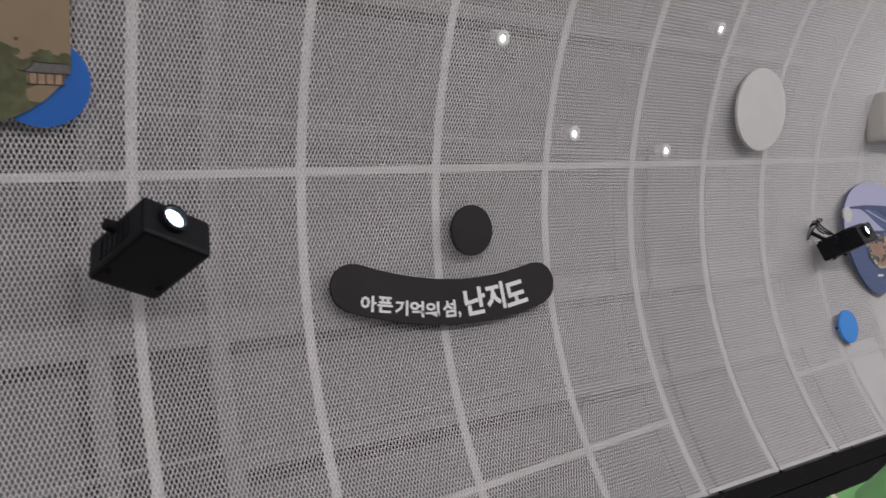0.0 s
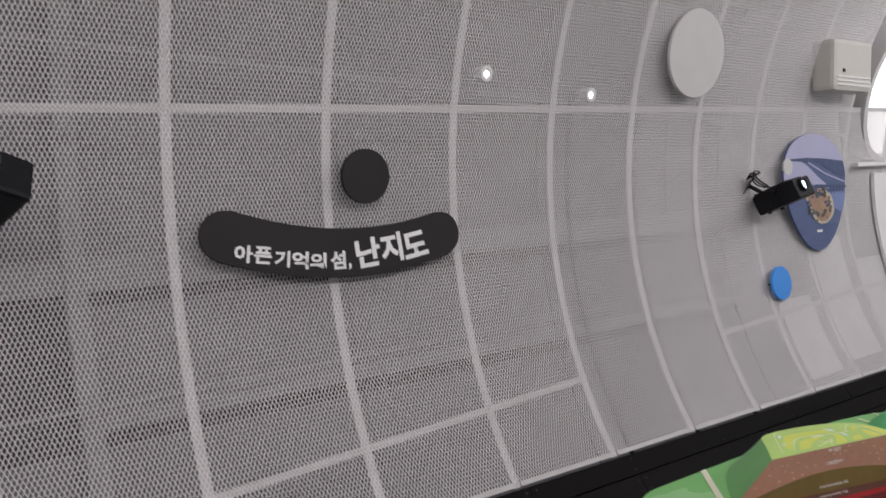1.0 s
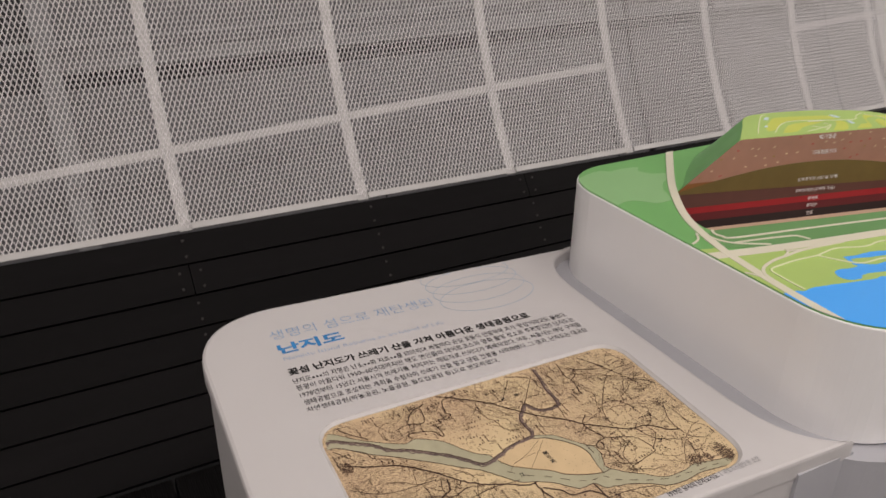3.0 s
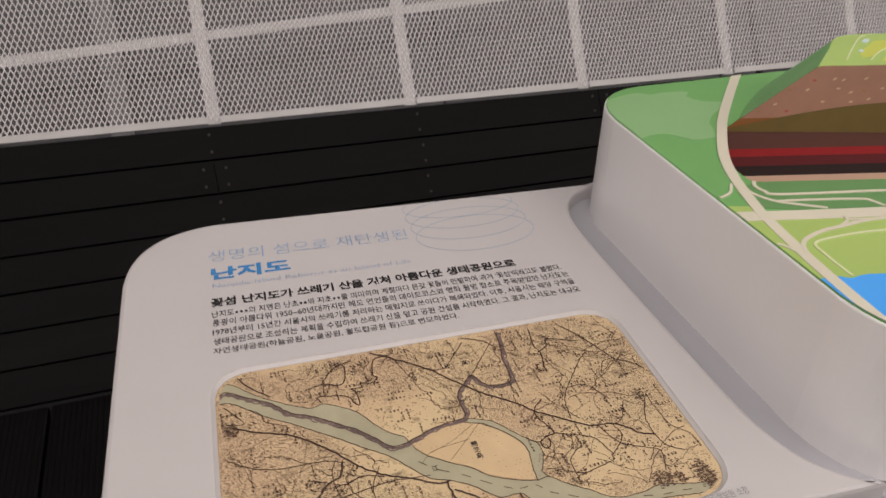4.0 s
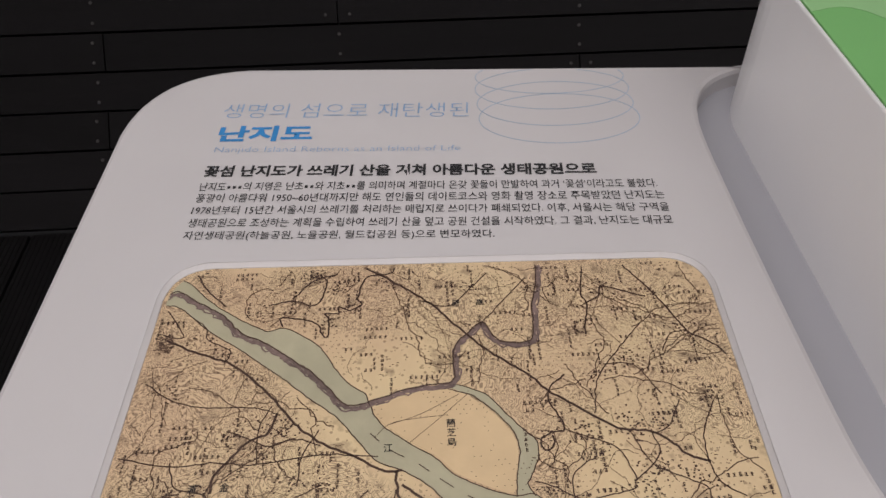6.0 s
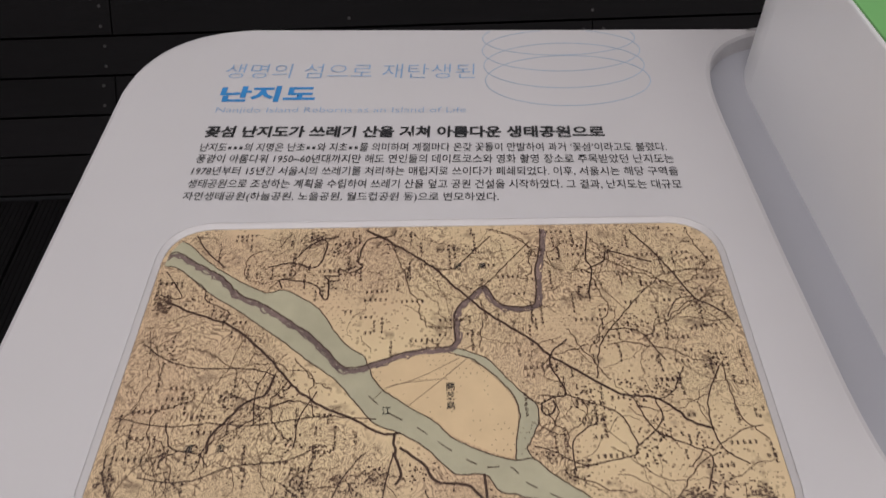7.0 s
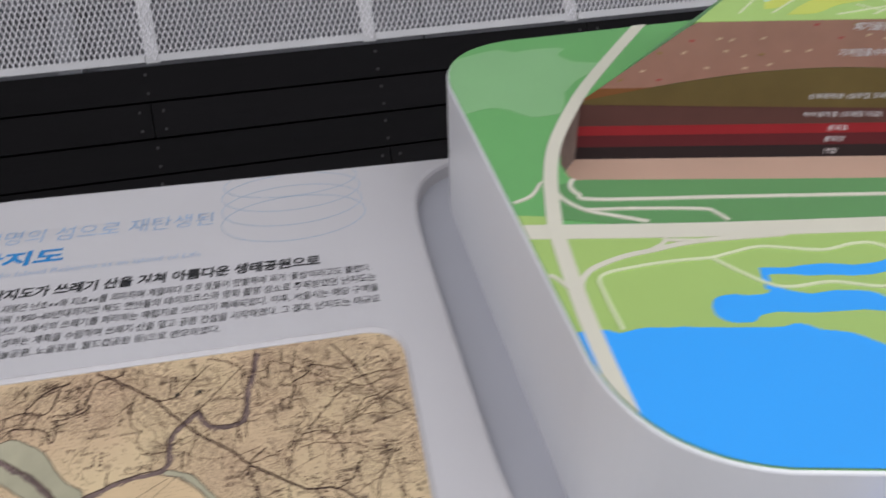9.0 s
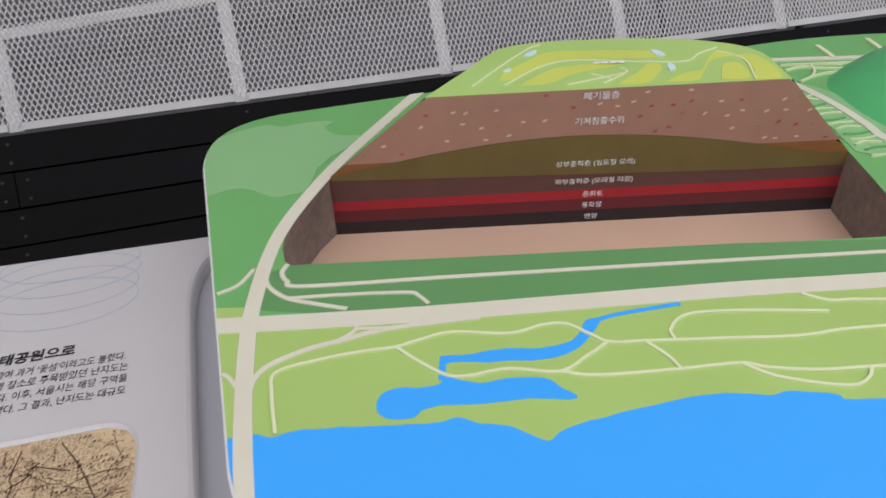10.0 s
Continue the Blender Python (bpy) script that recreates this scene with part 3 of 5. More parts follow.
def wall_disc(name, label, x, z, radius, mat, stand=0.04, upright=0.0):
    th = th_at(z)
    ob = thing(name, label, "disc", tuple(on_tube(x, th, R - stand)))
    m = wall_pose(x, th, stand) @ pose(0, 0, 0, -upright, 0, 0)
    part("board", moved(lathe([(0, 0.0), (radius - 0.002, 0.0), (radius, -0.003), (radius, -0.014), (0, -0.014)], 56), m), mat, ob)
    for dx, dy in ((-0.5, 0), (0.5, 0)):
        part("standoff", moved(lathe([(0.006, -0.014), (0.006, -stand - 0.002)], 10), m @ Matrix.Translation((dx * radius, dy, 0))), SCREW, ob)
    return ob


wall_disc("round_board", "matt charcoal round board on the mesh above the title", 1.891, 1.571, 0.095, SIGN_BLACK, 0.06)
wall_disc("round_board", "large pale grey round board on the mesh", 3.632, 2.108, 0.200, DISC_GREY, 0.055, 10)
wall_disc("round_board", "small bright blue round board on the mesh", 4.360, 0.931, 0.090, SKY_BLUE, 0.05, -8)

# egg-shaped photograph of a river island
egg_x, egg_z = 4.835, 1.425
egg_th = th_at(egg_z)
egg = thing("photo_panel", "egg-shaped photo board of a wooded river island and bridge", "photo board", tuple(on_tube(egg_x, egg_th, R - 0.05)))
em = wall_pose(egg_x, egg_th, 0.06)
egg_out = []
for k in range(56):
    a = 2 * math.pi * k / 56
    egg_out.append((0.325 * math.cos(a) * (1 + 0.14 * math.sin(a)) - 0.02 * math.sin(a), 0.332 * math.sin(a) + 0.02 * math.cos(2 * a)))
part("board", moved(slab(egg_out, -0.012, 0.0, rim=0.002), em), PHOTO_WATER, egg)
part("sky", moved(slab(clip([(-0.5, 0.175), (0.5, 0.135), (0.5, 0.5), (-0.5, 0.5)], egg_out), 0.0, 0.0012), em), PHOTO_SKY, egg)
part("pale_water", moved(slab(clip(smooth_line([(-0.4, 0.174), (-0.16, 0.160), (0.02, 0.07), (0.14, 0.0), (-0.08, 0.03), (-0.4, 0.02)], 4), egg_out), 0.0, 0.0012), em), PHOTO_SKY, egg)
part("bank_print", moved(slab(clip(smooth_line([(-0.02, 0.01), (0.12, -0.02), (0.40, -0.03), (0.40, -0.16), (0.2, -0.12), (0.06, -0.05)], 4), egg_out), 0.0, 0.0010), em), PHOTO_PALE, egg)
part("hill_print", moved(slab(clip([(-0.26, 0.172), (-0.1, 0.178), (0.1, 0.172), (0.4, 0.15), (0.4, 0.055), (0.22, 0.075), (0.04, 0.145), (-0.26, 0.162)], egg_out), 0.0013, 0.0022), em), PHOTO_HILL, egg)
part("bridge", moved(ribbon([(-0.08, 0.150), (0.1, 0.085), (0.31, 0.035)], 0.009, 0.0024), em), PHOTO_SKY, egg)
part("bridge", moved(ribbon([(-0.02, 0.018), (0.15, 0.012), (0.325, 0.006)], 0.018, 0.0024), em), PHOTO_HILL, egg)
part("shore", moved(slab(smooth_line([(-0.14, -0.01), (-0.07, -0.12), (0.0, -0.19), (0.1, -0.195), (0.18, -0.14), (0.16, -0.05), (0.07, 0.0), (-0.05, 0.0), (-0.14, -0.01)])[:-1], 0.0013, 0.0022), em), PHOTO_CREAM, egg)
part("island", moved(slab(smooth_line([(-0.12, -0.02), (-0.05, -0.12), (0.02, -0.178), (0.1, -0.182), (0.155, -0.13), (0.12, -0.05), (0.04, 0.0), (-0.05, 0.0), (-0.12, -0.02)])[:-1], 0.0023, 0.0030), em), PHOTO_LAND, egg)
tree_rng = random.Random(3)
for k in range(60):
    a, q, s = tree_rng.uniform(0, 6.28), tree_rng.uniform(0.55, 1.2), tree_rng.uniform(0.004, 0.016)
    cx, cy = 0.02 + 0.115 * q * math.cos(a), -0.085 + 0.082 * q * math.sin(a)
    part("tree_print", moved(slab(rounded([(cx + dx * s, cy + dy * s, 0.4 * s) for dx, dy in ((-1, -0.6), (0.7, -0.9), (1.1, 0.4), (-0.4, 0.8))], 3), 0.0031, 0.0036 + 0.00002 * k), em), PHOTO_TREE if k % 3 else PHOTO_HILL, egg)
for k in range(9):
    x = 0.02 + 0.033 * k
    part("pier_print", moved(slab([(x, -0.030), (x + 0.006, -0.030), (x + 0.006, 0.0), (x, 0.0)], 0.0024, 0.0029), em), PHOTO_HILL, egg)
part("caption", moved(slab([(-0.01, -0.245), (0.05, -0.247), (0.05, -0.233), (-0.01, -0.231)], 0.0012, 0.0018), em), SIGN_WHITE, egg)
part("lobe", moved(lathe([(0, 0.0), (0.045, 0.0), (0.045, -0.01), (0, -0.01)], 24), em @ Matrix.Translation((-0.29, 0.13, 0.004))), DISC_GREY, egg)

# painted panel with a blue crescent board behind it
pm = wall_pose(0.472, th_at(2.024), 0.05)
painting = thing("painting_panel", "painted landscape board with a tiled pavilion over a deep blue disc", "painting", tuple(on_tube(0.472, th_at(2.024), R - 0.05)))
part("blue_disc", moved(lathe([(0, -0.006), (0.119, -0.006), (0.119, -0.018), (0, -0.018)], 56), pm), DEEP_BLUE, painting)
pic = clip([(-0.7, -0.6), (0.068, -0.6), (0.068, 0.7), (-0.7, 0.7)], [(-0.19 + 0.29 * math.cos(2 * math.pi * k / 64), 0.17 + 0.29 * math.sin(2 * math.pi * k / 64)) for k in range(64)])
part("picture", moved(slab(pic, -0.006, 0.002), pm), PAINT_SKY, painting)
part("treetop", moved(slab(clip(smooth_line([(-0.5, 0.14), (-0.12, 0.10), (-0.07, 0.07), (-0.045, 0.055), (0.0, 0.075), (0.05, 0.07), (0.09, 0.075), (0.09, 0.0), (0.02, -0.02), (-0.02, -0.1), (-0.05, -0.2), (-0.5, -0.3)]), pic), 0.002, 0.0028), pm), PAINT_TREE, painting)
part("courtyard", moved(slab(clip(smooth_line([(-0.04, -0.02), (0.0, -0.005), (0.07, 0.0), (0.09, -0.01), (0.03, -0.045), (-0.03, -0.05), (-0.04, -0.02)])[:-1], pic), 0.0028, 0.0032), pm), PAINT_SKY, painting)
part("pavilion_roof", moved(slab([(-0.048, 0.026), (-0.030, 0.034), (-0.020, 0.052), (0.062, 0.050), (0.067, 0.026)], 0.0029, 0.0036), pm), PAINT_TILE, painting)
for pts in ([(-0.058, 0.030), (-0.045, 0.025), (0.0, 0.023), (0.067, 0.024)], [(-0.024, 0.058), (-0.018, 0.052), (0.02, 0.050), (0.062, 0.051)], [(-0.046, 0.026), (-0.030, 0.036), (-0.020, 0.053)]):
    part("roof_edge", moved(ribbon(smooth_line(pts, 4), 0.0030, 0.0037, 0.0004), pm), PAINT_ROOF, painting)
part("pavilion_wall", moved(slab([(-0.036, -0.006), (-0.036, 0.023), (0.050, 0.024), (0.050, -0.006)], 0.0033, 0.0037), pm), PAINT_WALL, painting)
part("terrace", moved(ribbon([(-0.040, -0.006), (0.052, -0.005)], 0.0028, 0.0038, 0.0004), pm), PAINT_ROOF, painting)
leaf_rng = random.Random(6)
for k in range(34):
    cx, cy, q = leaf_rng.uniform(-0.16, -0.035), leaf_rng.uniform(-0.09, 0.11), leaf_rng.uniform(0.006, 0.017)
    if k > 25:
        cx, cy = leaf_rng.uniform(-0.03, 0.06), leaf_rng.uniform(0.058, 0.082)
    blob = clip(rounded([(cx + dx * q, cy + dy * q, 0.5 * q) for dx, dy in ((-1, -0.5), (0.2, -0.9), (1.0, -0.2), (0.6, 0.8), (-0.7, 0.7))], 3), pic)
    if len(blob) > 2:
        part("foliage_print", moved(slab(blob, 0.0029, 0.0031 + 0.00002 * k), pm), PAINT_TREE, painting)
for k in range(5):
    part("pavilion_post", moved(slab([(-0.034 + 0.020 * k, -0.006), (-0.031 + 0.020 * k, -0.006), (-0.031 + 0.020 * k, 0.024), (-0.034 + 0.020 * k, 0.024)], 0.0038, 0.0042), pm), PAINT_ROOF, painting)


# projectors on the mesh
def projector(label, m, arm_to):
    ob = thing("projector", label, "projector", tuple(m.translation))
    body = part("body", moved(bm_box(0, 0, 0, 0.185, 0.235, 0.105, 0.012), m), BLACK_PLASTIC, ob)
    part("lid", moved(bm_box(0, 0.01, 0.056, 0.165, 0.19, 0.010, 0.004), m), BLACK_PLASTIC, ob)
    lm = m @ Matrix.Translation((-0.018, -0.1175, 0.010)) @ pose(0, 0, 0, 90, 0, 0)
    ring = part("lens_ring", moved(lathe([(0.026, 0.0), (0.037, 0.0), (0.036, 0.016), (0.029, 0.018), (0.026, 0.006)], 28), lm), BLACK_PLASTIC, ob)
    part("lens", moved(lathe([(0, 0.010), (0.016, 0.009), (0.0275, 0.005)], 28), lm), LENS_GLOW, ring, "glowing bluish white lens")
    for k in range(6):
        part("vent_slat", moved(bm_box(-0.0935, -0.05 + 0.022 * k, 0.0, 0.004, 0.010, 0.06, 0.001), m), BLACK_PLASTIC, body)
    for sx in (-0.07, 0.07):
        part("foot", moved(lathe([(0.009, 0), (0.011, -0.010), (0, -0.010)], 12), m @ Matrix.Translation((sx, 0.07, -0.052))), BLACK_PLASTIC, ob)
    part("knob", moved(lathe([(0, 0.03), (0.014, 0.03), (0.016, 0.0), (0.008, -0.012)], 16), m @ Matrix.Translation((-0.09, 0.0, 0.03)) @ pose(0, 0, 0, 0, -90, 0)), BLACK_PLASTIC, ob)
    a, b = m @ Vector((0, 0.09, 0.05)), Vector(arm_to)
    d = b - a
    part("bracket", moved(lathe([(0.011, 0), (0.011, d.length)], 12), Matrix.Translation(a) @ d.to_track_quat("Z", "Y").to_matrix().to_4x4()), BLACK_PLASTIC, ob)
    part("bracket_plate", moved(bm_box(0, 0, 0, 0.09, 0.09, 0.006, 0.002), Matrix.Translation(b) @ d.to_track_quat("Z", "Y").to_matrix().to_4x4()), BLACK_PLASTIC, ob)
    return ob


projector("black box projector with a lit lens bracketed to the mesh", pose(0.687, 2.085, 1.557, -30, 22, 14) @ Matrix.Scale(1.08, 4), tuple(on_tube(0.745, th_at(1.562), R - 0.01)))
second = projector("black projector with trailing cables bracketed to the mesh", pose(4.30, 2.15, 1.412, -24, -6, 6) @ Matrix.Scale(1.0, 4), tuple(on_tube(4.25, th_at(1.465), R - 0.01)))
for k in range(3):
    pts = [Vector((4.20 + 0.02 * k, 2.19, 1.455)), Vector((4.13, 2.21, 1.485 + 0.02 * k)), Vector((4.16 + 0.03 * k, 2.24, 1.53)), Vector((4.22, 2.31, 1.50))]
    cu = bpy.data.curves.new("cable", "CURVE")
    cu.dimensions, cu.bevel_depth = "3D", 0.004
    sp = cu.splines.new("BEZIER")
    sp.bezier_points.add(3)
    for bp, q in zip(sp.bezier_points, pts):
        bp.co, bp.handle_left_type, bp.handle_right_type = q, "AUTO", "AUTO"
    cu.materials.append(BLACK_PLASTIC)
    ob = new("cable", cu)
    ob.parent, ob.matrix_parent_inverse = second, TO_LOCAL[second.name]

# small downlights set in the mesh
for x, z in ((2.004, 2.273), (2.447, 1.949), (3.033, 1.892), (3.216, 2.421)):
    th = th_at(z)
    lamp = thing("downlight", "small round lit downlight set in the mesh", "lamp", tuple(on_tube(x, th)), group="downlights in the mesh wall")
    m = wall_pose(x, th, 0.002)
    # trim widened and painted white to double as the halo round the lit lens
    part("trim_halo_ring", moved(lathe([(0.013, 0.001), (0.020, 0.004), (0.029, 0.003), (0.031, 0.0), (0.024, -0.05), (0.013, -0.01)], 28), m), PLASTER, lamp)
    part("lens", moved(lathe([(0, 0.002), (0.011, 0.001), (0.013, -0.004)], 20), m), LAMP_GLOW, lamp)

# wall unit behind the mesh at the far end
unit = thing("air_conditioner", "cream wall air conditioner standing off the far mesh", "air conditioner", (4.95, 2.19, 1.965))
part("housing", bm_box(4.95, 2.19, 2.105, 0.42, 0.13, 0.28, 0.025), CREAM_CASE, unit)
for k in range(3):
    part("louvre", bm_box(4.95, 2.1245, 1.998 + 0.022 * k, 0.36, 0.010, 0.010, 0.003), PLASTER, unit)
part("badge", bm_box(4.84, 2.1240, 2.075, 0.025, 0.004, 0.02, 0.001), BLACK_PLASTIC, unit)
part("bracket", bm_box(4.95, 2.262, 2.105, 0.30, 0.03, 0.10, 0.003), PURLIN, unit)


# control points of the printed map, metres from its near corner
RIVER_NORTH_BANK = [(0.012, 0.283), (0.025, 0.276), (0.044, 0.256), (0.061, 0.242), (0.081, 0.228), (0.099, 0.218), (0.113, 0.22), (0.131, 0.21), (0.147, 0.195), (0.158, 0.176), (0.169, 0.161), (0.182, 0.151), (0.186, 0.14), (0.194, 0.124), (0.21, 0.11), (0.235, 0.092), (0.247, 0.079), (0.271, 0.066), (0.29, 0.06), (0.303, 0.06), (0.314, 0.049), (0.332, 0.035), (0.347, 0.022), (0.363, 0.017), (0.382, 0.017), (0.402, 0.02), (0.423, 0.014), (0.441, 0.01), (0.455, 0.007)]
RIVER_SOUTH_BANK = [(0.007, 0.253), (0.023, 0.247), (0.048, 0.223), (0.075, 0.203), (0.096, 0.186), (0.117, 0.169), (0.137, 0.151), (0.161, 0.131), (0.18, 0.107), (0.193, 0.092), (0.21, 0.084), (0.227, 0.073), (0.241, 0.058), (0.25, 0.051), (0.269, 0.05), (0.277, 0.038), (0.289, 0.035), (0.308, 0.029), (0.326, 0.02), (0.343, 0.008), (0.354, 0.005), (0.372, 0.003), (0.395, 0.005), (0.416, 0.002), (0.438, -0.001)]
BRANCH_EAST = [(0.251, 0.156), (0.275, 0.145), (0.291, 0.124), (0.301, 0.112), (0.309, 0.103), (0.309, 0.089), (0.302, 0.074), (0.299, 0.068), (0.303, 0.059)]
BRANCH_WEST = [(0.247, 0.151), (0.266, 0.143), (0.283, 0.126), (0.294, 0.109), (0.296, 0.094), (0.292, 0.075), (0.29, 0.059)]
BORDER = [(0.007, 0.263), (0.017, 0.267), (0.037, 0.253), (0.06, 0.237), (0.078, 0.217), (0.098, 0.206), (0.119, 0.19), (0.139, 0.174), (0.155, 0.156), (0.169, 0.141), (0.191, 0.145), (0.218, 0.154), (0.25, 0.158), (0.252, 0.178), (0.255, 0.193), (0.269, 0.208), (0.279, 0.216), (0.287, 0.2), (0.296, 0.194), (0.318, 0.196), (0.322, 0.231), (0.328, 0.251), (0.331, 0.277)]
ISLE = [(0.188, 0.137), (0.195, 0.14), (0.218, 0.148), (0.244, 0.153), (0.266, 0.141), (0.282, 0.125), (0.293, 0.108), (0.295, 0.094), (0.292, 0.075), (0.288, 0.062), (0.271, 0.068), (0.248, 0.08), (0.236, 0.093), (0.21, 0.112), (0.195, 0.125)]
MAP_ROADS = []
MAP_ROADS.append([(0.016, 0.214), (0.042, 0.2), (0.073, 0.186), (0.099, 0.164), (0.121, 0.138), (0.136, 0.121), (0.154, 0.108), (0.176, 0.097), (0.196, 0.085), (0.21, 0.084)])
MAP_ROADS.append([(0.18, 0.284), (0.206, 0.265), (0.236, 0.239), (0.255, 0.215), (0.282, 0.185), (0.308, 0.163), (0.324, 0.145), (0.34, 0.132), (0.371, 0.109), (0.395, 0.104), (0.408, 0.094), (0.416, 0.084), (0.431, 0.078)])
MAP_ROADS.append([(0.408, 0.272), (0.423, 0.246), (0.436, 0.219), (0.445, 0.196), (0.461, 0.183), (0.473, 0.167)])
MAP_ROADS.append([(0.372, 0.272), (0.366, 0.242), (0.369, 0.229), (0.364, 0.209), (0.362, 0.197)])
MAP_ROADS.append([(0.366, 0.229), (0.38, 0.238), (0.386, 0.248), (0.42, 0.234)])
MAP_ROADS.append([(0.339, 0.159), (0.326, 0.148), (0.323, 0.135), (0.328, 0.124), (0.331, 0.11), (0.322, 0.108), (0.313, 0.103), (0.314, 0.093), (0.321, 0.096), (0.322, 0.106)])
MAP_ROADS.append([(0.111, 0.222), (0.11, 0.232), (0.139, 0.224), (0.145, 0.211), (0.15, 0.21), (0.15, 0.227), (0.146, 0.234), (0.158, 0.233), (0.158, 0.241), (0.168, 0.236), (0.177, 0.242), (0.174, 0.249), (0.181, 0.273), (0.201, 0.276), (0.206, 0.283)])
MAP_ROADS.append([(0.098, 0.246), (0.117, 0.25), (0.138, 0.244), (0.146, 0.268), (0.14, 0.279)])
MAP_ROADS.append([(0.117, 0.252), (0.135, 0.272), (0.155, 0.278)])
MAP_ROADS.append([(0.028, 0.289), (0.042, 0.267), (0.06, 0.248)])
MAP_ROADS.append([(0.206, 0.083), (0.207, 0.069), (0.211, 0.053), (0.207, 0.045)])
MAP_ROADS.append([(0.21, 0.073), (0.227, 0.059), (0.235, 0.047), (0.258, 0.042), (0.269, 0.027)])
MAP_ROADS.append([(0.268, 0.051), (0.269, 0.027), (0.272, 0.014), (0.279, 0.003)])
MAP_ROADS.append([(0.269, 0.023), (0.253, 0.015), (0.242, 0.005)])
MAP_ROADS.append([(0.269, 0.024), (0.296, 0.022), (0.329, 0.014), (0.339, 0.003)])
MAP_ROADS.append([(0.206, 0.069), (0.2, 0.042), (0.2, 0.025), (0.212, 0.012), (0.216, 0.006)])
MAP_ROADS.append([(0.006, 0.026), (0.021, 0.03), (0.036, 0.017), (0.051, 0.017), (0.078, 0.018)])
MAP_ROADS.append([(0.004, 0.077), (0.007, 0.058), (0.022, 0.032)])
MAP_ROADS.append([(0.116, 0.138), (0.11, 0.12), (0.098, 0.115), (0.085, 0.101), (0.075, 0.086), (0.075, 0.074)])
MAP_ROADS.append([(0.079, 0.124), (0.093, 0.118), (0.111, 0.11), (0.132, 0.114), (0.15, 0.108)])
MAP_ROADS.append([(0.007, 0.221), (0.03, 0.216), (0.011, 0.246)])
MAP_ROADS.append([(0.068, 0.187), (0.071, 0.199), (0.051, 0.212), (0.047, 0.225), (0.03, 0.24)])
MAP_ROADS.append([(0.395, 0.104), (0.396, 0.085), (0.376, 0.067), (0.371, 0.06), (0.346, 0.055), (0.326, 0.051)])
MAP_ROADS.append([(0.379, 0.106), (0.39, 0.078), (0.412, 0.065), (0.424, 0.056), (0.416, 0.034)])
MAP_ROADS.append([(0.331, 0.11), (0.349, 0.102), (0.368, 0.091), (0.376, 0.067)])
MAP_ROADS.append([(0.304, 0.07), (0.319, 0.064), (0.334, 0.055), (0.346, 0.054)])
MAP_ROADS.append([(0.422, 0.13), (0.409, 0.109), (0.397, 0.102)])
MAP_ROADS.append([(0.42, 0.176), (0.431, 0.193), (0.445, 0.196)])
MAP_ROADS.append([(0.371, 0.166), (0.394, 0.165), (0.41, 0.136)])
MAP_ROADS.append([(0.279, 0.216), (0.294, 0.233), (0.319, 0.262)])
MAP_ROADS.append([(-0.006, 0.184), (0.028, 0.156), (0.057, 0.146), (0.093, 0.144), (0.116, 0.137)])
MAP_ROADS.append([(0.003, 0.106), (0.041, 0.097), (0.075, 0.098), (0.105, 0.095), (0.151, 0.1), (0.193, 0.096)])
MAP_ROADS.append([(0.03, 0.058), (0.063, 0.054), (0.097, 0.064), (0.129, 0.066), (0.153, 0.076)])
MAP_ROADS.append([(0.186, 0.07), (0.171, 0.052), (0.157, 0.027), (0.127, 0.023), (0.103, 0.029)])
MAP_ROADS.append([(0.041, 0.1), (0.049, 0.08), (0.067, 0.075), (0.077, 0.065)])
MAP_ROADS.append([(0.105, 0.095), (0.103, 0.123), (0.111, 0.144)])
MAP_ROADS.append([(0.136, 0.076), (0.138, 0.101), (0.149, 0.121)])
MAP_ROADS.append([(0.287, 0.271), (0.266, 0.248), (0.251, 0.235), (0.226, 0.243)])
MAP_ROADS.append([(0.41, 0.207), (0.388, 0.183), (0.365, 0.155), (0.356, 0.122)])
MAP_ROADS.append([(0.448, 0.129), (0.432, 0.098), (0.432, 0.065), (0.448, 0.05)])
MAP_ROADS.append([(0.351, 0.087), (0.332, 0.073), (0.33, 0.05)])
MAP_ROADS.append([(0.227, 0.041), (0.234, 0.024), (0.231, 0.006)])
MAP_ROADS.append([(0.159, 0.008), (0.149, 0.031), (0.131, 0.049)])
CHARS = {'蘭': (0.248, 0.121), '芝': (0.248, 0.113), '島': (0.248, 0.105), '江': (0.201, 0.103), '金': (0.085, 0.079), '浦': (0.062, 0.079), '高': (0.279, 0.238), '陽': (0.259, 0.238)}
SMUDGES = [(0.407, 0.025, 0.013, 0.011), (0.45, 0.018, 0.012, 0.02), (0.425, 0.021, 0.008, 0.008), (0.016, 0.209, 0.009, 0.01), (0.031, 0.022, 0.014, 0.006), (0.059, 0.017, 0.014, 0.004), (0.165, 0.051, 0.004, 0.004), (0.074, 0.017, 0.006, 0.005)]

# ---- reading table with the old map ----
TOP = 0.716
BLOCK = rounded([(1.743, 1.004, 0.10), (2.80, 0.985, 0.28), (3.16, 0.60, 0.22), (2.98, 0.085, 0.14), (1.7545, 0.386, 0.092)], 12)
SIDE = smooth_line([(1.792, 0.9905), (1.762, 0.984), (1.731, 0.965), (1.709, 0.932), (1.6985, 0.88), (1.697, 0.78), (1.699, 0.60), (1.703, 0.49), (1.716, 0.435), (1.742, 0.398), (1.778, 0.374)], 5)
TABLE = [p for p in rounded([(1.778, 0.3735, 0), (1.052, 0.425, 0.06), (1.078, 1.047, 0.125), (1.795, 0.9915, 0)], 12)][1:-1] + SIDE
MAP_C, MAP_W, MAP_H, MAP_TURN = Vector((1.4025, 0.5645)), 0.4712, 0.2800, radians(-2.1)


